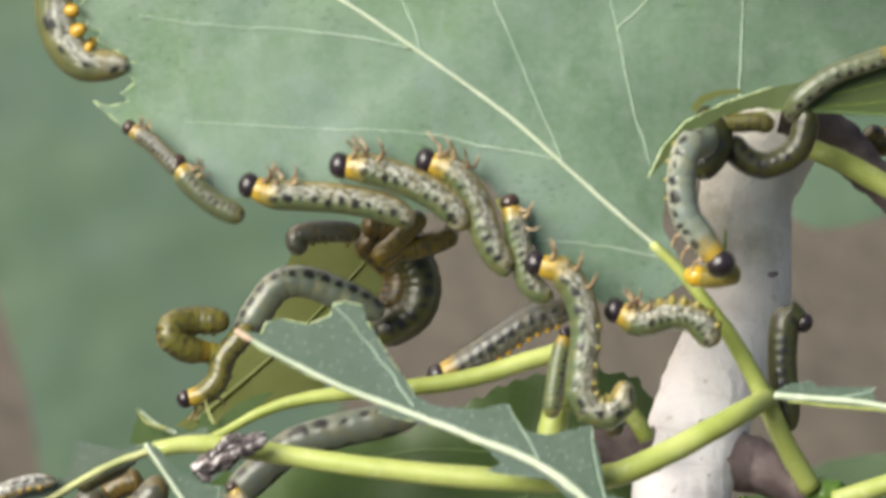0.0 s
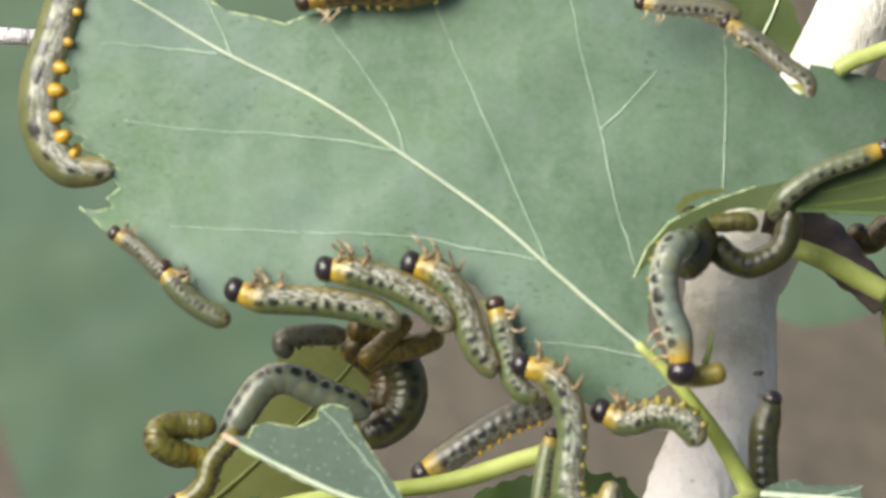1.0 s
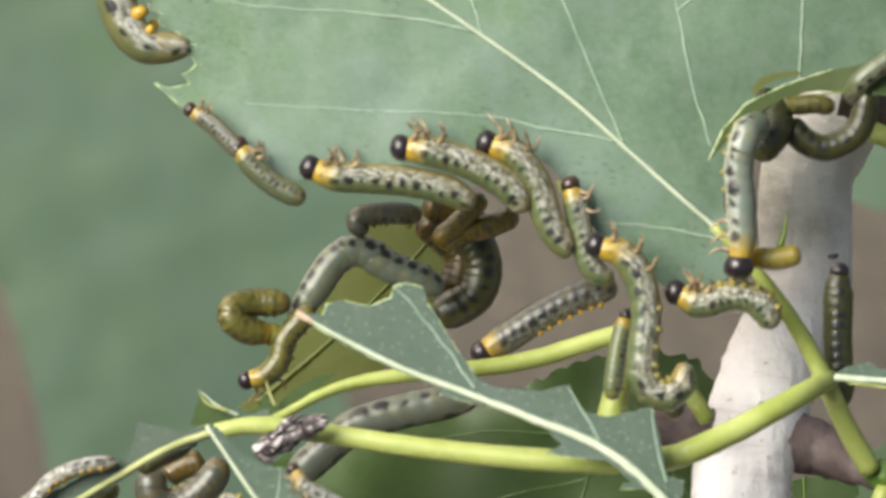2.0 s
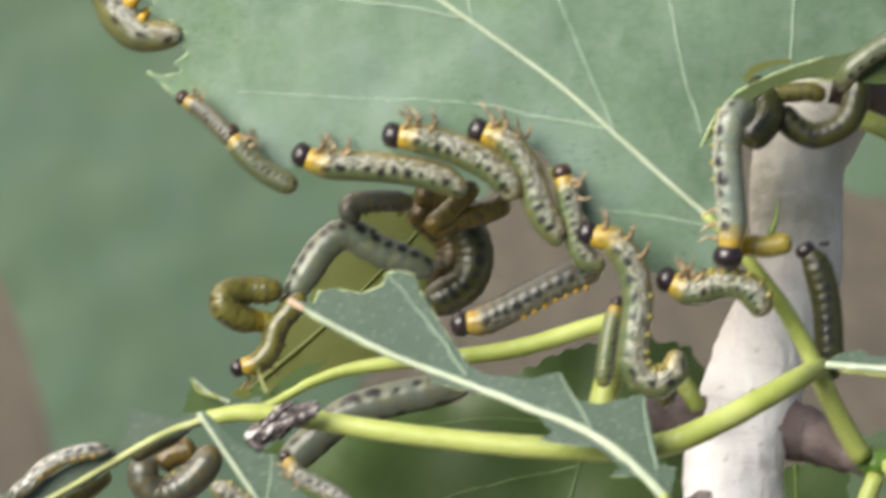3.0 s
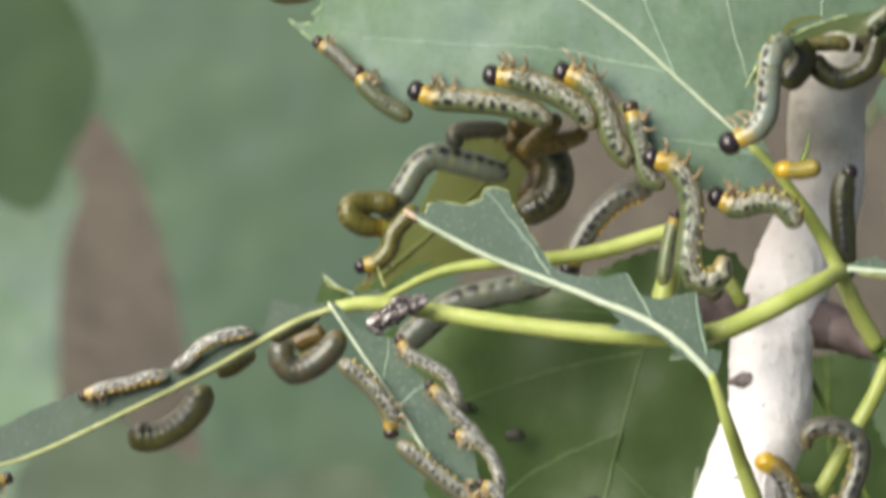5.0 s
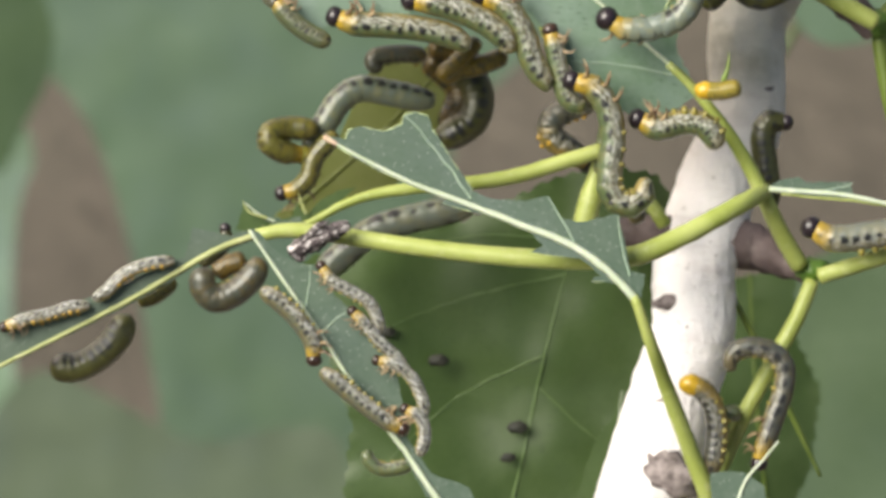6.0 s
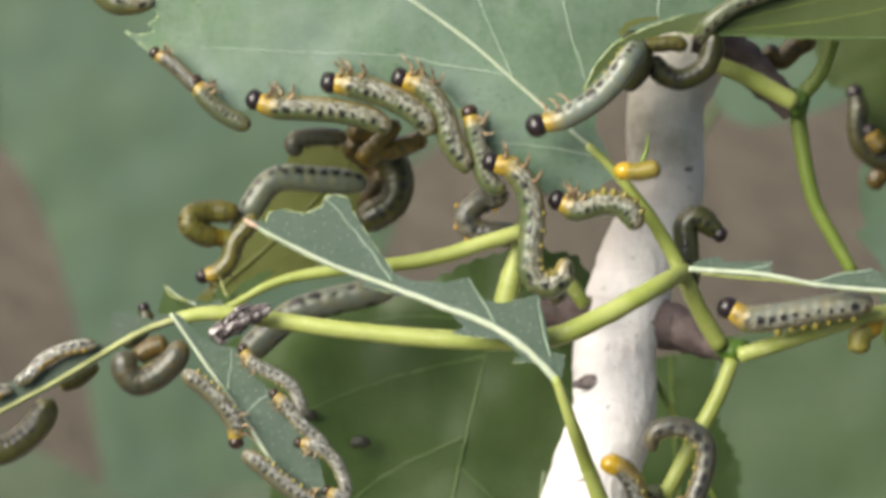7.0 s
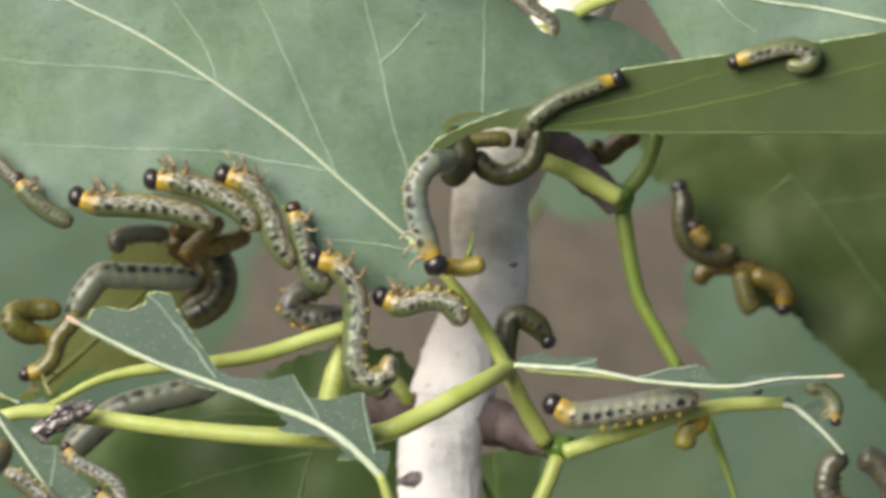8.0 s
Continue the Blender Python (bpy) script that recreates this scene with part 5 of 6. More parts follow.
# it draws itself up behind the row
MOVING.append((hanger, [(t, TWIG @ Matrix.Translation((rest + Vector(d)) * MM)) for t, d in ((0.0, (0, 0, 0)), (5.0, (0, 0, 0)), (6.3, (2.0, 4.2, -3.5)), (8.0, (2.0, 4.4, -3.5)))]))
larva("stubby yellow larva tail on the leaf stalk", [(30.0, 2.5, 1.0), (31.5, 2.4, 1.0), (32.8, 2.6, 1.0), (33.9, 2.9, 1.0)], 1.0, SKIN_AMBER, (0, 0.8, 0.6), False, False, feet=False, cap=True)
stub = thing("plant_hair", (32.4, 3.8, 1.0), "thin green spur on the leaf stalk", "spur")
stalk("spur", [(32.1, 3.5, 1.0), (32.6, 5.0, 1.0), (32.7, 6.6, 1.0)], (0.35, 0.2, 0.06), STALK_DULL, stub)

larva("dark larva with a yellow tail below the feeding row", [(19.3, -7.8, -2.0), (20.4, -9.3, -2.0), (22.5, -10.2, -2.0), (22.9, -11.7, -2.0)], 1.0, SKIN_DARK, (-0.4, 0.5, 0.8), False)
moving_larva("blue-grey larva with yellow collar swinging its head about", [
    (0.0, [(31.8, 4.0, 4.0), (30.4, 5.9, 4.0), (29.1, 7.9, 4.0), (28.7, 10.9, 4.0), (29.3, 13.6, 4.0), (30.8, 14.4, 1.0), (31.8, 17.0, -6.0), (31.9, 19.1, -8.0)]),
    (0.5, [(31.4, 4.0, 4.0), (30.7, 5.8, 4.0), (29.6, 7.8, 4.0), (29.0, 10.8, 4.0), (29.3, 13.2, 4.0), (30.6, 14.5, 1.0), (31.6, 16.9, -6.0), (31.7, 19.0, -8.0)]),
    (1.0, [(29.9, 3.4, 4.0), (29.7, 5.8, 4.0), (28.7, 8.8, 4.0), (28.5, 11.3, 4.0), (29.2, 13.5, 4.0), (30.4, 14.3, 1.0), (31.7, 16.4, -6.0), (31.8, 18.5, -8.0)]),
    (1.5, [(28.9, 2.7, 4.0), (29.0, 4.8, 4.0), (28.7, 7.8, 4.0), (28.5, 10.8, 4.0), (29.2, 13.3, 4.0), (30.3, 14.1, 1.0), (31.3, 16.0, -6.0), (31.4, 18.1, -8.0)]),
    (3.0, [(28.3, 2.1, 4.0), (28.6, 4.2, 4.0), (28.4, 7.2, 4.0), (28.2, 10.7, 4.0), (28.6, 13.7, 4.0), (29.7, 14.5, 1.0), (30.7, 16.4, -6.0), (30.8, 18.5, -8.0)]),
    (3.5, [(28.2, 2.3, 4.0), (28.5, 4.5, 4.0), (28.4, 7.0, 4.0), (28.1, 10.5, 4.0), (28.5, 13.5, 4.0), (29.7, 14.8, 1.0), (30.7, 16.6, -6.0), (30.8, 18.7, -8.0)]),
    (4.0, [(27.5, 2.4, 4.0), (27.7, 4.5, 4.0), (28.0, 7.1, 4.0), (27.8, 10.8, 4.0), (28.2, 13.7, 4.0), (29.4, 15.1, 1.0), (30.4, 17.4, -6.0), (30.5, 19.6, -8.0)]),
    (4.5, [(26.3, 4.8, 4.0), (27.6, 6.2, 4.0), (27.9, 8.9, 4.0), (28.0, 11.8, 4.0), (28.5, 14.4, 4.0), (29.8, 15.7, 1.0), (30.9, 18.1, -6.0), (31.0, 20.3, -8.0)]),
    (5.0, [(24.7, 5.5, 4.0), (26.8, 6.6, 4.0), (28.0, 8.5, 4.0), (28.3, 11.6, 4.0), (28.7, 14.6, 4.0), (29.9, 15.8, 1.0), (31.0, 18.4, -6.0), (31.0, 20.9, -8.0)]),
    (5.2, [(23.1, 7.9, 4.0), (25.2, 8.0, 4.0), (27.3, 9.1, 4.0), (28.4, 11.5, 4.0), (28.8, 14.6, 4.0), (30.0, 16.1, 1.0), (31.1, 18.4, -6.0), (31.1, 20.9, -8.0)]),
    (6.3, [(19.9, 11.0, 4.0), (21.6, 10.0, 4.0), (24.9, 9.4, 4.0), (28.3, 10.9, 4.0), (29.5, 13.9, 4.0), (29.9, 15.7, 1.0), (31.0, 18.3, -6.0), (31.1, 20.1, -8.0)]),
    (6.5, [(19.8, 12.0, 4.0), (22.1, 10.7, 4.0), (25.7, 9.9, 4.0), (28.8, 11.2, 4.0), (30.1, 14.2, 4.0), (30.7, 16.1, 1.0), (31.5, 18.7, -6.0), (31.6, 21.1, -8.0)]),
    (7.0, [(21.3, 7.6, 4.0), (23.8, 8.3, 4.0), (26.8, 10.0, 4.0), (29.0, 12.0, 4.0), (30.5, 14.1, 4.0), (31.5, 15.4, 1.0), (32.1, 17.9, -6.0), (32.2, 20.4, -8.0)]),
    (7.5, [(25.4, 5.2, 4.0), (27.3, 7.0, 4.0), (28.2, 9.7, 4.0), (28.9, 12.4, 4.0), (30.1, 14.5, 4.0), (31.4, 15.4, 1.0), (32.6, 17.7, -6.0), (32.7, 20.1, -8.0)]),
    (8.0, [(28.5, 3.3, 4.0), (27.7, 5.4, 4.0), (26.8, 8.4, 4.0), (26.8, 11.4, 4.0), (28.3, 13.5, 4.0), (30.1, 13.8, 1.0), (31.9, 16.0, -6.0), (32.0, 18.5, -8.0)]),
], 17.0, 1.32, SKIN_PALE, (0.75, -0.2, 0.6), head_size=1.25)

# ---- larvae on the fold and round the stem ----
larva("grey larva stretching along the folded leaf", [(48.0, 22.2, 2.8), (45.9, 21.5, 2.8), (42.5, 20.3, 2.8), (39.9, 18.6, 2.8), (38.9, 17.5, 2.2), (38.5, 16.4, 0.5)], 0.95, SKIN_PLAIN, (0, 1.0, 0.35), legs=False, feet=False, head_size=1.2)
larva("grey larva with yellow collar on the folded leaf margin", [(61.2, 23.9, 2.8), (63.6, 24.7, 2.8), (67.2, 25.4, 2.8), (69.3, 24.4, 2.8), (68.4, 23.3, 2.8), (66.6, 23.5, 2.8)], 0.98, back=(0, 1.0, 0.15), legs=False, feet=False)
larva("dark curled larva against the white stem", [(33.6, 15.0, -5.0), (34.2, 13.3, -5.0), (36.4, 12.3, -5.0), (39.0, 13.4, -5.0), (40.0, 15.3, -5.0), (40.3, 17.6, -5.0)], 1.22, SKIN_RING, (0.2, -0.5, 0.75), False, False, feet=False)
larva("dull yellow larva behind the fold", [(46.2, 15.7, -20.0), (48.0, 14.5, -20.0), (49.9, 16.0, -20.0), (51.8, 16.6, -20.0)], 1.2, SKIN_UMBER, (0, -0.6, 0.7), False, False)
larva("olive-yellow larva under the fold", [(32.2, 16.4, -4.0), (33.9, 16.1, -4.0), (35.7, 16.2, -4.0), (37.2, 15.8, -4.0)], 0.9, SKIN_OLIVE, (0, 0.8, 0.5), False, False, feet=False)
# larva-shaped body standing in for the fold's curled, shaded underside
larva("dark shaded underside of the curled leaf, added as a rounded body", [(30.0, 16.6, -4.0), (31.6, 15.9, -4.0), (32.1, 14.2, -4.0), (31.1, 12.7, -4.0), (29.9, 11.8, -4.0)], 1.55, SKIN_RING, (0.5, 0, 0.8), False, False, feet=False)
moving_larva("olive larva with a dark head reaching round the white stem", [
    (0.0, [(39.6, -1.5, -7.0), (38.6, -1.1, -7.0), (38.1, -3.1, -7.0), (38.0, -5.7, -7.0), (38.2, -8.2, -7.0), (38.4, -11.2, -7.0)]),
    (1.0, [(38.3, -0.1, -7.0), (38.1, -0.9, -7.0), (37.6, -2.9, -7.0), (37.5, -5.4, -7.0), (37.6, -7.9, -7.0), (37.7, -10.4, -7.0)]),
    (1.5, [(38.2, 0.3, -7.0), (38.0, -0.7, -7.0), (37.8, -2.8, -7.0), (37.6, -5.3, -7.0), (37.7, -7.8, -7.0), (37.9, -10.9, -7.0)]),
    (3.0, [(35.8, 1.7, -7.0), (36.5, 0.7, -7.0), (37.2, -1.8, -7.0), (37.5, -4.3, -7.0), (37.6, -6.9, -7.0), (37.8, -10.4, -7.0)]),
    (3.5, [(34.8, 1.5, -7.0), (36.3, 0.8, -7.0), (37.2, -2.0, -7.0), (37.5, -5.0, -7.0), (37.6, -7.5, -7.0), (37.7, -11.0, -7.0)]),
    (4.0, [(34.0, 1.4, -7.0), (35.3, 0.8, -7.0), (36.2, -1.8, -7.0), (36.5, -4.5, -7.0), (36.7, -7.2, -7.0), (36.8, -9.8, -7.0)]),
    (4.5, [(36.4, 2.5, -7.0), (36.5, 1.6, -7.0), (36.7, -1.1, -7.0), (37.0, -4.0, -7.0), (37.1, -6.4, -7.0), (37.2, -9.4, -7.0)]),
    (5.0, [(37.2, 2.0, -7.0), (36.9, 1.4, -7.0), (36.6, -1.1, -7.0), (36.8, -4.1, -7.0), (36.9, -6.6, -7.0), (37.1, -9.6, -7.0)]),
    (6.5, [(39.7, -2.6, -7.0), (37.9, -1.8, -7.0), (36.6, -3.0, -7.0), (36.9, -5.8, -7.0), (37.2, -8.2, -7.0), (37.4, -11.3, -7.0)]),
    (7.0, [(40.3, -4.2, -7.0), (38.3, -2.6, -7.0), (37.0, -3.5, -7.0), (37.0, -5.9, -7.0), (37.1, -8.4, -7.0), (37.2, -11.4, -7.0)]),
    (7.5, [(38.6, -5.9, -7.0), (36.9, -3.7, -7.0), (35.3, -3.1, -7.0), (34.7, -5.5, -7.0), (34.8, -8.6, -7.0), (34.8, -11.6, -7.0)]),
    (8.0, [(40.7, -5.3, -7.0), (39.8, -4.0, -7.0), (38.3, -3.0, -7.0), (36.9, -3.4, -7.0), (36.3, -5.6, -7.0), (36.0, -8.9, -7.0)]),
], 11.5, 1.35, SKIN_RING, (0.6, 0.2, 0.7), legs=False, head_size=0.85, feet=False)

# ---- knot of larvae behind ----
moving_larva("long blue-grey larva with dark spots in a knot of larvae", [
    (0.0, [(-10.5, -2.9, -19.0), (-9.2, -0.9, -19.0), (-7.1, 1.8, -19.0), (-4.6, 2.2, -19.0), (-1.5, 1.1, -19.0), (1.5, -0.3, -19.0), (3.8, -1.4, -19.0)]),
    (4.0, [(-10.7, -1.7, -19.0), (-9.3, 0.5, -19.0), (-7.7, 2.9, -19.0), (-5.8, 3.9, -19.0), (-2.9, 2.7, -19.0), (0.3, 1.7, -19.0), (3.0, 0.9, -19.0), (4.9, 0.5, -19.0)]),
    (5.0, [(-12.4, -2.1, -19.0), (-10.8, 0.2, -19.0), (-9.2, 2.7, -19.0), (-7.2, 3.7, -19.0), (-3.7, 2.9, -19.0), (-0.0, 2.0, -19.0), (3.7, 1.4, -19.0)]),
    (6.5, [(-11.7, -2.6, -19.0), (-10.2, -0.6, -19.0), (-8.7, 1.5, -19.0), (-6.5, 2.6, -19.0), (-2.8, 2.2, -19.0), (0.9, 1.7, -19.0), (4.9, 1.5, -19.0)]),
    (8.0, [(-10.3, -2.0, -19.0), (-8.9, 0.2, -19.0), (-7.0, 2.2, -19.0), (-4.6, 2.2, -19.0), (-0.9, 2.0, -19.0), (2.8, 1.7, -19.0), (6.2, 1.4, -19.0)])], 16.0, 1.45, SKIN_BLUE, (0.0, -0.55, 0.83), head=SKIN_BLUE, legs=False, head_size=0.85)
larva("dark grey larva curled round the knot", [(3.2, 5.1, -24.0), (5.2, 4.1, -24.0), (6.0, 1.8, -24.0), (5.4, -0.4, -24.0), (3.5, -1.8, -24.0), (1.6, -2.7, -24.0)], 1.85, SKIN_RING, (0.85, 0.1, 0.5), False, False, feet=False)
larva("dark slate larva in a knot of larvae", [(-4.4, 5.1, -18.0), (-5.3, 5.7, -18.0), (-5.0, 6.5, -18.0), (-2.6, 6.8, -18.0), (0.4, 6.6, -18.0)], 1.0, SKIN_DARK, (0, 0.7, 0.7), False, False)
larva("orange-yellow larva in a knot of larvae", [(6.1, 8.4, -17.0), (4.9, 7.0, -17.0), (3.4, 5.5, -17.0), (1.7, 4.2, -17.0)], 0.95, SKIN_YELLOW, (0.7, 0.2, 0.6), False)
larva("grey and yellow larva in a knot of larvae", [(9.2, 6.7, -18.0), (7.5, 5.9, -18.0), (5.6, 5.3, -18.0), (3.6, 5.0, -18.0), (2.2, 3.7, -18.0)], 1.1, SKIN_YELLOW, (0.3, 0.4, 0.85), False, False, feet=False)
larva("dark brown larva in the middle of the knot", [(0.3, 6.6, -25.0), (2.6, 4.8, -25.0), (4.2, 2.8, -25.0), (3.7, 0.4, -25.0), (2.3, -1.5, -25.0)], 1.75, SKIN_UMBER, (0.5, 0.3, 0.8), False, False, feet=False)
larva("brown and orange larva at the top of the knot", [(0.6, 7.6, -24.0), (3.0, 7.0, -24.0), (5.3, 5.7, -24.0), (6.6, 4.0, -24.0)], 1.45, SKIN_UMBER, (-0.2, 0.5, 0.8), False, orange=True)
NEST = [(-13.5, -4.1, -17.0), (-15.4, -3.7, -16.0), (-16.7, -2.7, -15.5), (-16.4, -1.6, -16.0), (-14.5, -1.2, -17.0), (-12.4, -1.3, -17.0), (-10.4, -1.5, -17.0)]
moving_larva("yellow-green larva bent round a stalk, twitching", [
    (0.0, NEST), (1.0, NEST),
    (1.2, [(-15.7, -6.6, -17.0), (-16.0, -4.5, -17.0), (-15.0, -2.5, -17.0), (-12.4, -1.7, -17.0), (-9.4, -2.5, -17.0)]),
    (1.35, [(-13.5, -6.6, -17.0), (-14.7, -6.1, -17.0), (-15.0, -4.0, -17.0), (-12.7, -2.2, -17.0), (-9.4, -2.5, -17.0)]),
    (1.5, [(-9.9, -4.0, -17.0), (-12.2, -3.6, -17.0), (-14.1, -4.5, -17.0), (-13.5, -6.6, -17.0), (-10.9, -7.1, -17.0)]),
    (1.7, [(-16.0, -3.5, -17.0), (-15.2, -2.5, -17.0), (-13.5, -1.7, -17.0), (-11.4, -1.5, -17.0), (-9.4, -2.5, -17.0)]),
    (2.0, NEST), (8.0, NEST)], 10.5, 1.3, SKIN_OLIVE, (0, 0.5, 0.85), head=BUTT, legs=False)
larva("larva with a black head hanging by its tail", [(-15.1, -8.2, -16.5), (-13.7, -7.8, -16.5), (-12.5, -6.5, -16.5), (-12.0, -4.7, -16.5), (-10.9, -3.3, -16.5), (-9.5, -1.8, -16.5)], 1.05, SKIN_OLIVE, (-0.7, 0.2, 0.7))
moving_larva("grey spotted larva with yellow collar walking on a stalk", [
    (0.0, [(7.8, -6.1, -10.0), (9.6, -5.3, -10.0), (12.6, -3.3, -10.0), (15.7, -1.4, -10.0), (18.7, -0.5, -10.0), (21.3, -0.5, -10.0)]),
    (1.0, [(7.5, -5.7, -10.0), (9.2, -4.6, -10.0), (12.3, -2.5, -10.0), (15.4, -0.9, -10.0), (18.4, -0.1, -10.0), (21.0, -0.2, -10.0)]),
    (1.5, [(7.0, -6.0, -10.0), (8.8, -4.7, -10.0), (11.6, -2.7, -10.0), (14.6, -1.2, -10.0), (17.2, -0.4, -10.0), (19.7, -0.4, -10.0)]),
    (3.0, [(5.2, -4.3, -10.0), (6.9, -4.0, -10.0), (10.5, -2.2, -10.0), (14.1, -0.4, -10.0), (16.6, 0.3, -10.0), (19.1, 0.0, -10.0)]),
    (3.5, [(5.4, -4.2, -10.0), (6.9, -4.1, -10.0), (10.4, -2.5, -10.0), (13.9, -0.6, -10.0), (16.5, 0.3, -10.0), (18.5, 0.1, -10.0)]),
    (4.0, [(6.0, -4.7, -10.0), (7.6, -4.2, -10.0), (10.8, -2.5, -10.0), (14.0, -0.6, -10.0), (16.4, 0.2, -10.0), (18.6, -0.1, -10.0)]),
    (4.5, [(6.4, -6.4, -10.0), (7.3, -5.2, -10.0), (9.6, -2.6, -10.0), (12.9, -0.4, -10.0), (15.6, 0.4, -10.0), (18.0, 0.1, -10.0)]),
    (5.0, [(7.4, -8.0, -10.0), (8.0, -6.2, -10.0), (9.8, -3.1, -10.0), (12.5, -0.6, -10.0), (15.3, 0.3, -10.0), (17.7, 0.0, -10.0)]),
    (5.2, [(6.9, -7.6, -10.0), (7.9, -5.8, -10.0), (9.7, -2.7, -10.0), (12.4, -0.4, -10.0), (15.2, 0.4, -10.0), (17.6, 0.1, -10.0)]),
    (5.7, [(14.5, -5.4, -11.0), (13.6, -3.6, -10.0), (13.3, -1.3, -10.0), (14.9, 0.5, -10.0), (17.3, 1.7, -10.0), (20.1, 2.3, -10.0)]),
    (6.3, [(18.5, -3.9, -12.0), (16.1, -3.9, -10.0), (13.6, -3.5, -10.0), (12.5, -2.0, -10.0), (14.0, -0.3, -10.0), (16.8, 0.7, -10.0), (17.9, 2.9, -10.0)]),
    (6.5, [(19.3, -2.8, -12.0), (16.8, -2.7, -10.0), (14.4, -2.3, -10.0), (13.3, -0.8, -10.0), (14.7, 0.9, -10.0), (17.6, 1.9, -10.0), (18.7, 4.1, -10.0)]),
    (7.0, [(19.2, -4.2, -12.0), (16.8, -4.1, -10.0), (14.4, -3.7, -10.0), (13.3, -2.2, -10.0), (14.7, -0.5, -10.0), (17.6, 0.4, -10.0), (18.7, 2.7, -10.0)]),
    (8.0, [(19.2, -2.6, -12.0), (17.0, -2.7, -10.0), (14.9, -2.4, -10.0), (13.4, -1.6, -10.0), (14.0, -0.1, -10.0), (16.2, 0.8, -10.0), (18.3, 2.3, -10.0)])], 13.0, 1.4, SKIN_ARCH, (-0.3, 1.0, 0.12), orange=True, legs=False)
larva("large blue-grey larva with dark spots beneath a stalk", [(-11.5, -17.4, -13.0), (-9.1, -15.2, -13.0), (-5.7, -12.5, -13.0), (-2.0, -11.3, -13.0), (1.7, -10.5, -13.0), (5.4, -9.7, -13.0)], 1.6, SKIN_SLATE, (0.1, -0.25, 0.96), False)

# ---- larvae on the edge-on leaf ----
larva("grey larva with orange feet along a leaf edge", [(-35.4, -19.4, 1.0), (-33.8, -18.3, 1.0), (-32.2, -16.7, 1.0), (-30.2, -15.8, 1.0), (-28.4, -15.4, 1.0), (-26.7, -15.2, 1.0)], 0.74, SKIN_SPECK, (-0.5, 0.9, -0.4), False, orange=True)
larva("mottled grey larva creeping along a leaf edge", [(-44.7, -22.1, 1.0), (-42.3, -21.3, 1.0), (-39.9, -20.8, 1.0), (-38.0, -20.2, 1.0), (-35.8, -19.9, 1.0)], 0.74, SKIN_SPECK, (-0.5, 0.9, -0.4), HEAD_BROWN, orange=True)
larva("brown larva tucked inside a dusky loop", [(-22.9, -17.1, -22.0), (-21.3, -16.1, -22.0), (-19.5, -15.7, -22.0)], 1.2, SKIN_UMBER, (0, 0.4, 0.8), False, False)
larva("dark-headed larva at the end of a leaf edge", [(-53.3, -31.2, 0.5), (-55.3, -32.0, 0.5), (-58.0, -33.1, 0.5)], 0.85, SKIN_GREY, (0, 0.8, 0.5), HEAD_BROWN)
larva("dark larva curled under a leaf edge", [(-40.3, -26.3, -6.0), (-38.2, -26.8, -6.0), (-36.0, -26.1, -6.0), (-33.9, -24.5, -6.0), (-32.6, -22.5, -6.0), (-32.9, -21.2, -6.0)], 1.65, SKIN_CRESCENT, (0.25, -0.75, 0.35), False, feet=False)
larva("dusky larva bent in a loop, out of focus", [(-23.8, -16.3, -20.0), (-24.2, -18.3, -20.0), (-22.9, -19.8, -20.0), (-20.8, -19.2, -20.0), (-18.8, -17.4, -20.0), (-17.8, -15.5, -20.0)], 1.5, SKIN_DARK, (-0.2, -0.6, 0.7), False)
larva("olive larva clinging under a leaf edge", [(-30.9, -19.3, -4.0), (-29.1, -19.0, -4.0), (-26.9, -17.2, -4.0)], 1.1, SKIN_OLIVE, (0.3, -0.8, 0.5), False, False)
LOW = [(-20.4, -13.7, -5.0), (-21.3, -14.3, -5.0), (-22.5, -14.9, -5.0), (-23.9, -15.6, -5.0), (-24.8, -16.3, -5.0)]
moving_larva("small dark-headed larva raising its head behind a leaf flap", [
    (0.0, LOW), (5.3, LOW), (6.2, [(-21.5, -11.9, -5.0), (-21.3, -13.0, -5.0), (-21.8, -14.0, -5.0), (-22.9, -14.9, -5.0), (-24.1, -15.7, -5.0)]), (8.0, [(-21.6, -11.7, -5.0), (-21.3, -13.0, -5.0), (-21.8, -14.0, -5.0), (-22.9, -14.9, -5.0), (-24.1, -15.7, -5.0)])], 5.0, 0.8, SKIN_LOOP, (0, 0.3, 0.9), legs=False)
husk = thing("larva_husk", (-11.3, -13.3, 4.0), "shrivelled black and white flecked larva on a stalk", "husk")
hp = spline([(-14.2, -14.6, 4.0), (-12.5, -13.6, 4.0), (-10.4, -12.5, 4.0), (-8.0, -11.5, 4.0)], 40)
part("skin", tube(hp, [0.35 + 0.75 * math.sin(math.pi * min(1, (i + 4) / 44)) ** 0.6 * (1 + 0.10 * math.sin(i * 1.3)) for i in range(40)], 16, rough=0.3), HUSK, husk)
stalk("flake", [(-12.8, -13.2, 4.8), (-11.3, -11.7, 4.8), (-10.1, -11.1, 4.8)], (0.2, 0.45, 0.1), HUSK, husk, rough=0.5)
stalk("flake", [(-14.0, -14.7, 4.8), (-13.1, -15.2, 4.8), (-12.6, -14.9, 4.8)], (0.2, 0.4, 0.1), HUSK, husk, rough=0.5)

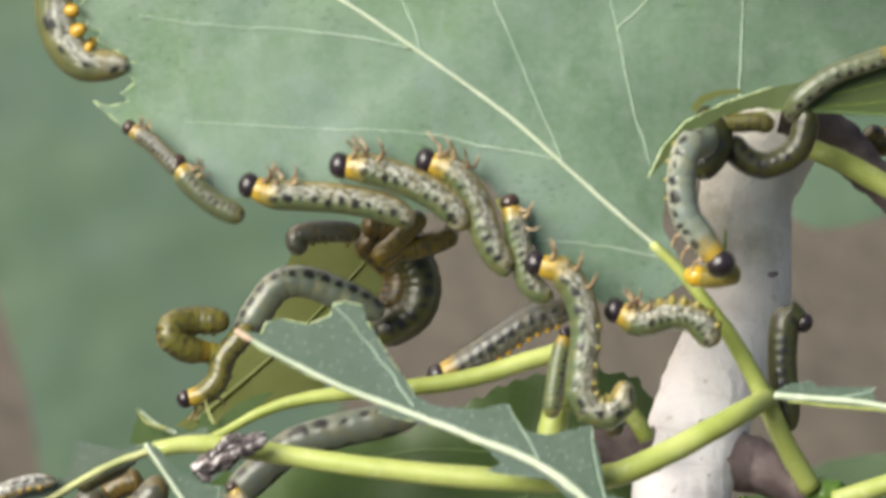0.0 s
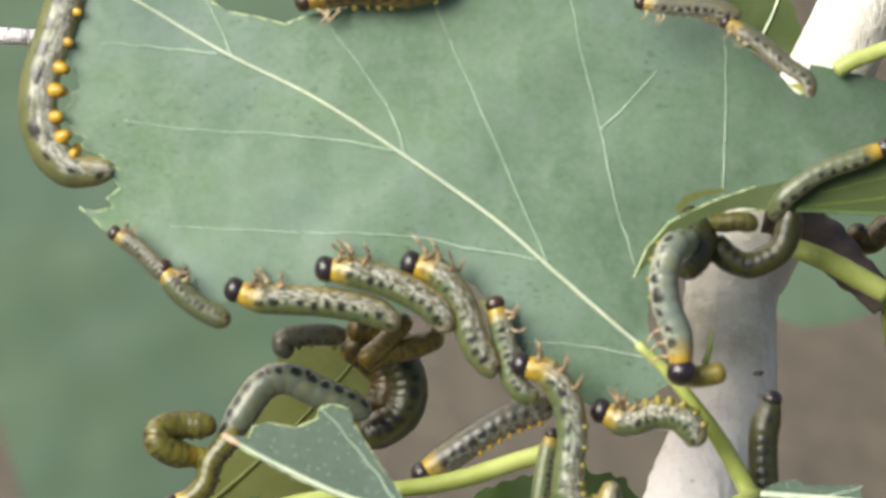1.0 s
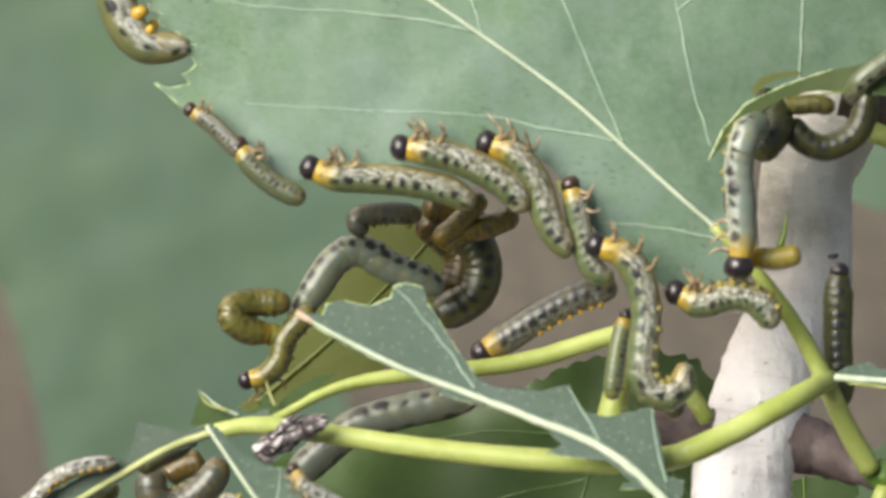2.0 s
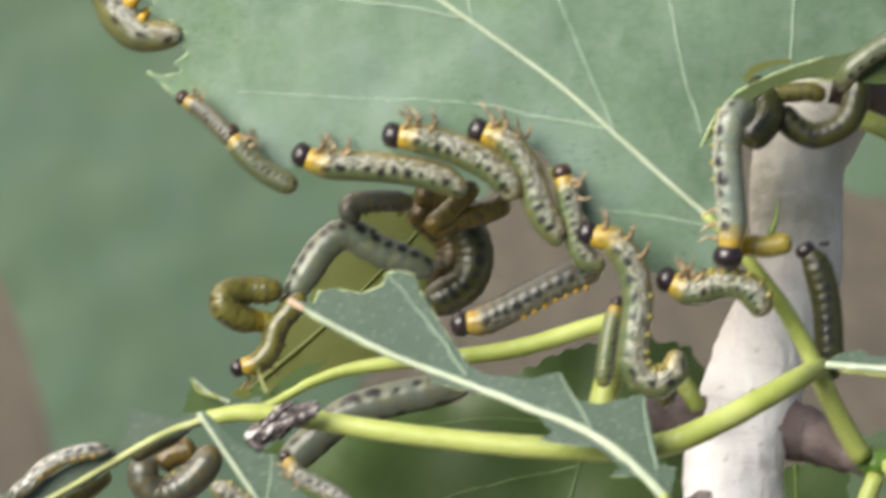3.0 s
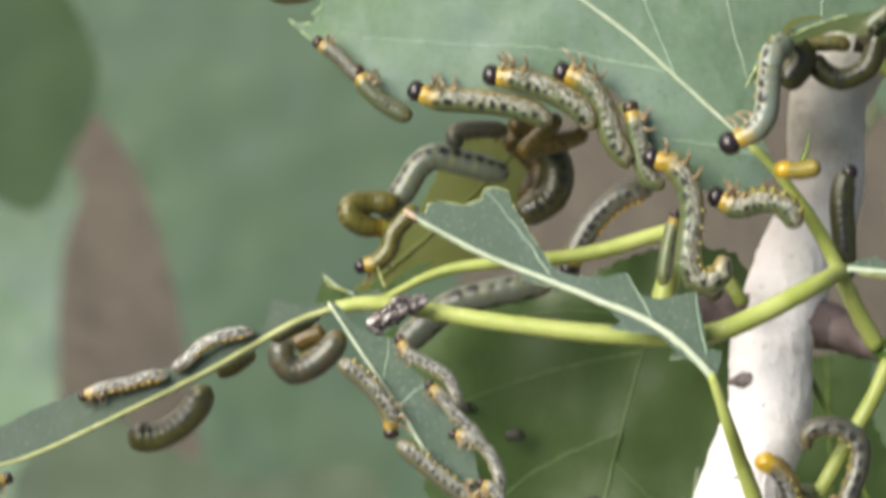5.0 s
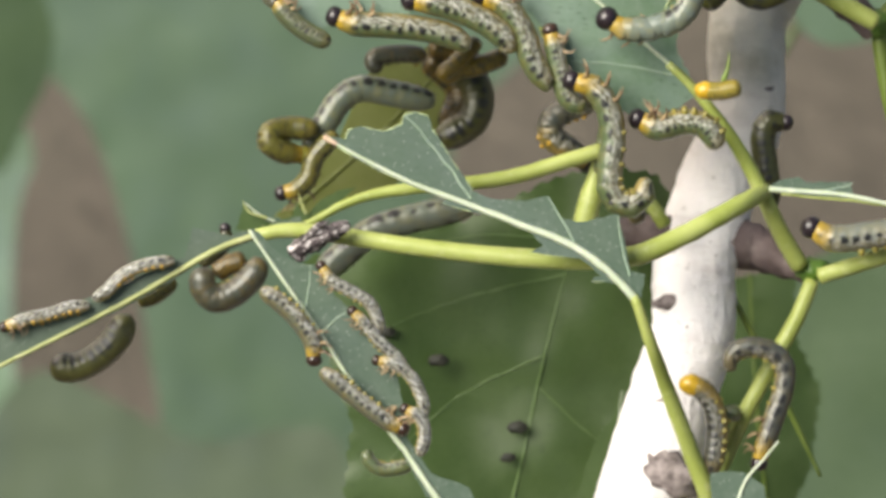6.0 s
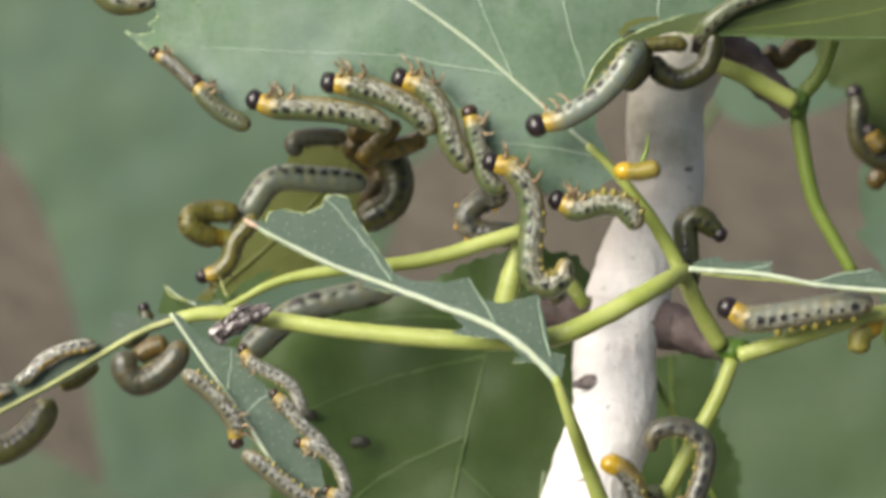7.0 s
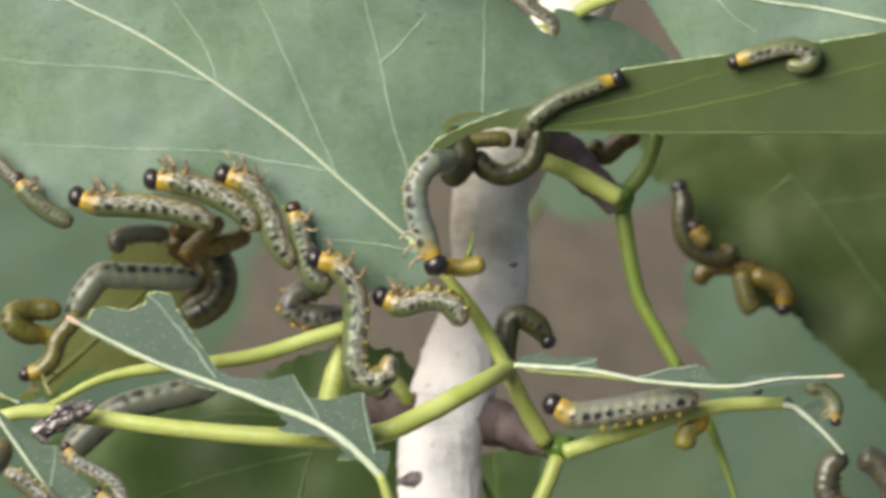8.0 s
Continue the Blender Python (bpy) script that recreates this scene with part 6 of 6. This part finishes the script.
# ---- file of larvae on the hanging leaf ----
larva("grey larva gripping the midrib head down", [(-11.8, -25.4, 8.0), (-12.0, -23.6, 8.0), (-13.6, -21.3, 8.0), (-15.5, -19.5, 8.0), (-17.3, -18.3, 8.0)], 1.02, SKIN_GREY, (-1.0, -0.5, 0.1), HEAD_BROWN)
larva("grey larva following down the midrib", [(-2.7, -33.0, 8.5), (-4.2, -32.2, 8.5), (-7.1, -30.0, 8.5), (-9.5, -28.0, 8.5), (-11.0, -26.9, 8.5)], 1.0, SKIN_GREY, (-0.7, -0.9, 0.1), HEAD_BROWN)
larva("slim larva feeding on the leaf margin", [(-10.8, -16.0, 8.0), (-9.8, -17.4, 8.0), (-7.8, -18.5, 8.0), (-5.9, -19.7, 8.0), (-5.0, -21.4, 8.0), (-4.6, -22.9, 8.0)], 0.72, SKIN_SPECK, (0.8, 0.8, 0.1), HEAD_BROWN)
larva("slim larva feeding on the leaf margin", [(-7.5, -20.8, 8.3), (-6.2, -22.1, 8.3), (-4.7, -24.0, 8.3), (-3.0, -25.6, 8.3), (-2.0, -26.8, 8.3)], 0.72, SKIN_SPECK, (0.9, 0.6, 0.1), HEAD_BROWN)
larva("slim larva feeding on the leaf margin", [(-4.9, -25.9, 8.6), (-3.2, -26.3, 8.6), (-1.4, -27.7, 8.6), (-0.3, -30.1, 8.6), (-0.1, -31.9, 8.6)], 0.72, SKIN_SPECK, (0.9, 0.5, 0.1), HEAD_BROWN)
larva("slim larva feeding on the leaf margin", [(-2.0, -31.1, 9.0), (-0.5, -32.0, 9.0), (-0.1, -34.0, 9.0), (-0.7, -36.0, 9.0)], 0.72, SKIN_SPECK, (1.0, 0.2, 0.1), HEAD_BROWN)
larva("small yellowish larva curled below the leaf", [(-6.3, -35.5, 5.0), (-6.0, -36.7, 5.0), (-4.5, -37.6, 5.0), (-1.5, -37.2, 5.0)], 0.75, SKIN, (-0.3, -0.7, 0.6), False)

# ---- larvae low on the right ----
larva("grey larva arched over a stalk", [(35.9, -37.2, -4.0), (36.2, -36.0, -4.0), (36.9, -34.2, -4.0), (37.7, -32.0, -4.0), (38.5, -29.6, -4.0), (38.6, -27.2, -4.0), (37.4, -25.7, -4.0), (35.5, -25.1, -4.0), (33.6, -25.4, -4.0), (32.8, -26.5, -4.0), (32.9, -27.6, -4.0)], 1.12, SKIN_ARCH, (1.0, 0.3, 0.1))
larva("larva raising its yellow tail beside the stem", [(28.1, -28.9, -3.0), (29.9, -29.8, -3.0), (31.0, -31.9, -3.0), (31.2, -34.7, -3.0), (30.6, -38.6, -3.0)], 1.2, SKIN_ARCH, (-0.9, 0.3, -0.25), False, False, cap=True)
larva("spotted larva on a thin stalk", [(34.0, -32.3, -6.0), (32.7, -32.3, -6.0), (31.5, -33.2, -6.0), (30.9, -35.7, -6.0)], 0.9, SKIN, (0, 0.8, 0.6), False, False)
walker = larva("grey larva with yellow collar walking along a stalk", [(41.6, -12.6, -3.0), (43.7, -13.6, -3.0), (47.9, -13.2, -3.0), (52.2, -12.5, -3.0), (56.7, -12.0, -3.0)], 1.5, SKIN_WALK, (0, 1.0, 0.3), legs=False)
rest = Vector(walker["base"])
# it comes along the stalk and then rests: seconds, and how far back along the stalk in mm
MOVING.append((walker, [(t, TWIG @ Matrix.Translation((rest + Vector((d, 0.27 * d, 0))) * MM)) for t, d in ((0.0, 11.0), (3.0, 8.5), (4.0, 6.5), (5.0, 3.6), (5.6, 1.6), (6.3, 0.0), (8.0, 0.0))]))
larva("yellow larva end hanging below a stalk", [(57.0, -14.5, -8.0), (55.7, -15.7, -8.0), (55.5, -17.5, -8.0)], 1.25, SKIN_GOLD, (-0.3, 0, 0.9), False, False, feet=False, cap=True)
larva("small larva curled at a leaf tip", [(71.4, -14.5, -2.0), (71.4, -12.7, -2.0), (70.0, -11.2, -2.0), (68.2, -11.3, -2.0)], 0.75, SKIN, (0.8, 0.3, 0.4), HEAD_BROWN)
larva("small pale larva under a leaf remnant", [(63.1, -11.8, -3.0), (63.4, -10.6, -3.0), (65.6, -10.2, -3.0)], 0.6, SKIN_BLUE, (0, -0.8, 0.5), False, False)
larva("dark larva bent in a ring at a leaf tip", [(73.1, -18.6, -8.0), (71.2, -19.6, -8.0), (70.7, -22.4, -8.0), (72.4, -24.5, -8.0), (74.8, -24.3, -8.0)], 1.35, SKIN_DARK, (-0.7, 0, 0.6), False)
larva("dark larva behind a leaf tip", [(74.4, -18.5, -9.0), (76.5, -19.7, -9.0), (78.0, -21.9, -9.0), (78.5, -24.4, -9.0)], 1.5, SKIN_DARK, (-0.5, 0.3, 0.7), False)
larva("dim grey larva on the hanging leaf margin", [(60.4, 11.2, -94.0), (60.7, 9.8, -94.0), (60.6, 7.4, -94.0), (61.2, 5.1, -94.0), (63.0, 3.7, -94.0), (65.7, 3.4, -94.0), (66.5, 4.7, -94.0)], 1.25, SKIN_LOOP, (-0.9, -0.2, 0.3), legs=False, orange=True)
larva("dim umber larva among the file on the leaf margin", [(62.5, 0.1, -95.0), (63.1, 1.8, -95.0), (65.4, 2.4, -95.0), (68.0, 2.0, -95.0), (70.0, 1.1, -95.0)], 1.2, SKIN_UMBER, (0, -0.5, 0.8), False, False, feet=False)
larva("dim yellow larva at the tip of the file", [(72.3, -2.4, -94.0), (72.5, -1.1, -94.0), (71.6, 0.1, -94.0), (69.9, 0.8, -94.0), (68.6, 1.3, -94.0)], 1.2, SKIN_YELLOW, (0.5, 0, 0.8), legs=False)
larva("dim olive larva hanging from the leaf margin", [(69.1, -3.1, -94.0), (68.2, -2.0, -94.0), (67.8, -0.3, -94.0), (67.4, 1.7, -94.0)], 1.3, SKIN_OLIVE, (0.4, 0, 0.8), False, False, feet=False)
larva("small dim orange larva beside the file", [(62.1, 6.7, -93.0), (62.7, 5.7, -93.0), (63.6, 4.9, -93.0)], 1.1, SKIN_YELLOW, (0.2, 0.4, 0.8), HEAD, False, feet=False)

# ---- larvae at the upper margin ----
larva("large grey larva with orange feet on the leaf margin", [(-21.6, 44.6, -0.9), (-22.6, 41.0, -0.9), (-24.0, 37.1, -0.9), (-25.1, 33.6, -0.9), (-26.5, 29.1, -0.9), (-26.3, 24.9, -0.9), (-24.2, 21.8, -0.9), (-20.2, 21.4, -0.9)], 1.75, SKIN_SILVER, (-1.0, -0.1, -0.15), orange=True, foot=1.5)
larva("grey-brown larva with long legs on the upper margin", [(-2.5, 36.2, 1.5), (-0.3, 36.6, 1.5), (2.7, 36.8, 1.5), (6.2, 36.6, 1.5), (10.2, 37.6, 1.5)], 1.15, SKIN_UMBER, (0, 0.9, 0.5), HEAD_BROWN)
larva("grey-brown larva on the upper leaf margin", [(27.2, 35.6, 1.5), (29.7, 35.3, 1.5), (32.7, 35.1, 1.5), (35.7, 34.3, 1.5)], 0.85, SKIN_GREY, (0, 0.9, 0.5), HEAD_BROWN)
larva("slim larva with its tail bent over the leaf edge", [(34.6, 33.6, 2.0), (37.2, 32.1, 2.0), (39.6, 30.0, 2.0), (41.5, 28.6, 2.0), (41.8, 27.0, 2.0)], 0.74, SKIN_GREY, (0.6, 0.6, 0.2), HEAD_BROWN)

# ---- a pale twig beyond the leaf ----
twig = thing("dead_twig", (-60.0, 33.0, -70.0), "pale bare twig behind the leaves", "twig")
stalk("shaft", [(-28.6, 36.2, -70.0), (-34.6, 36.6, -70.0), (-43.0, 37.0, -70.0), (-60.0, 37.0, -72.0), (-95.0, 32.0, -78.0), (-150.0, 0.0, -90.0), (-215.0, -120.0, -130.0), (-270.0, -420.0, -240.0), (-300.0, -895.0, -440.0)], (0.85, 0.9, 0.9, 1.0, 1.1, 1.3, 1.8, 2.6, 3.5), BARK, twig, rough=0.15, steps=120)

# ---- droppings caught on the shaded leaf ----
for q, r in zip([(-4.1, -23.6, -20.5), (1.5, -26.7, -20.5), (10.1, -34.1, -20.5), (9.0, -37.4, -20.5)], (0.8, 0.95, 0.95, 0.7)):
    drop = thing("dropping", q, "small dark dropping on the shaded leaf", "dropping", "droppings")
    part("pellet", ball(q, (r * 1.15, r * 0.72, r * 0.5), (Vector((1, 0, 0)), Vector((0, 1, 0)), Vector((0, 0, 1))), rough=0.4, seed=r), FRASS, drop)



# ---- what moves ----
def motions():
    for ob, rows in MOVING:
        if rows[0][0] > 0:
            rows = [(0.0, rows[0][1])] + rows
        if rows[-1][0] < 8:
            rows = rows + [(8.0, rows[-1][1])]
        walk(ob, rows)


motions()
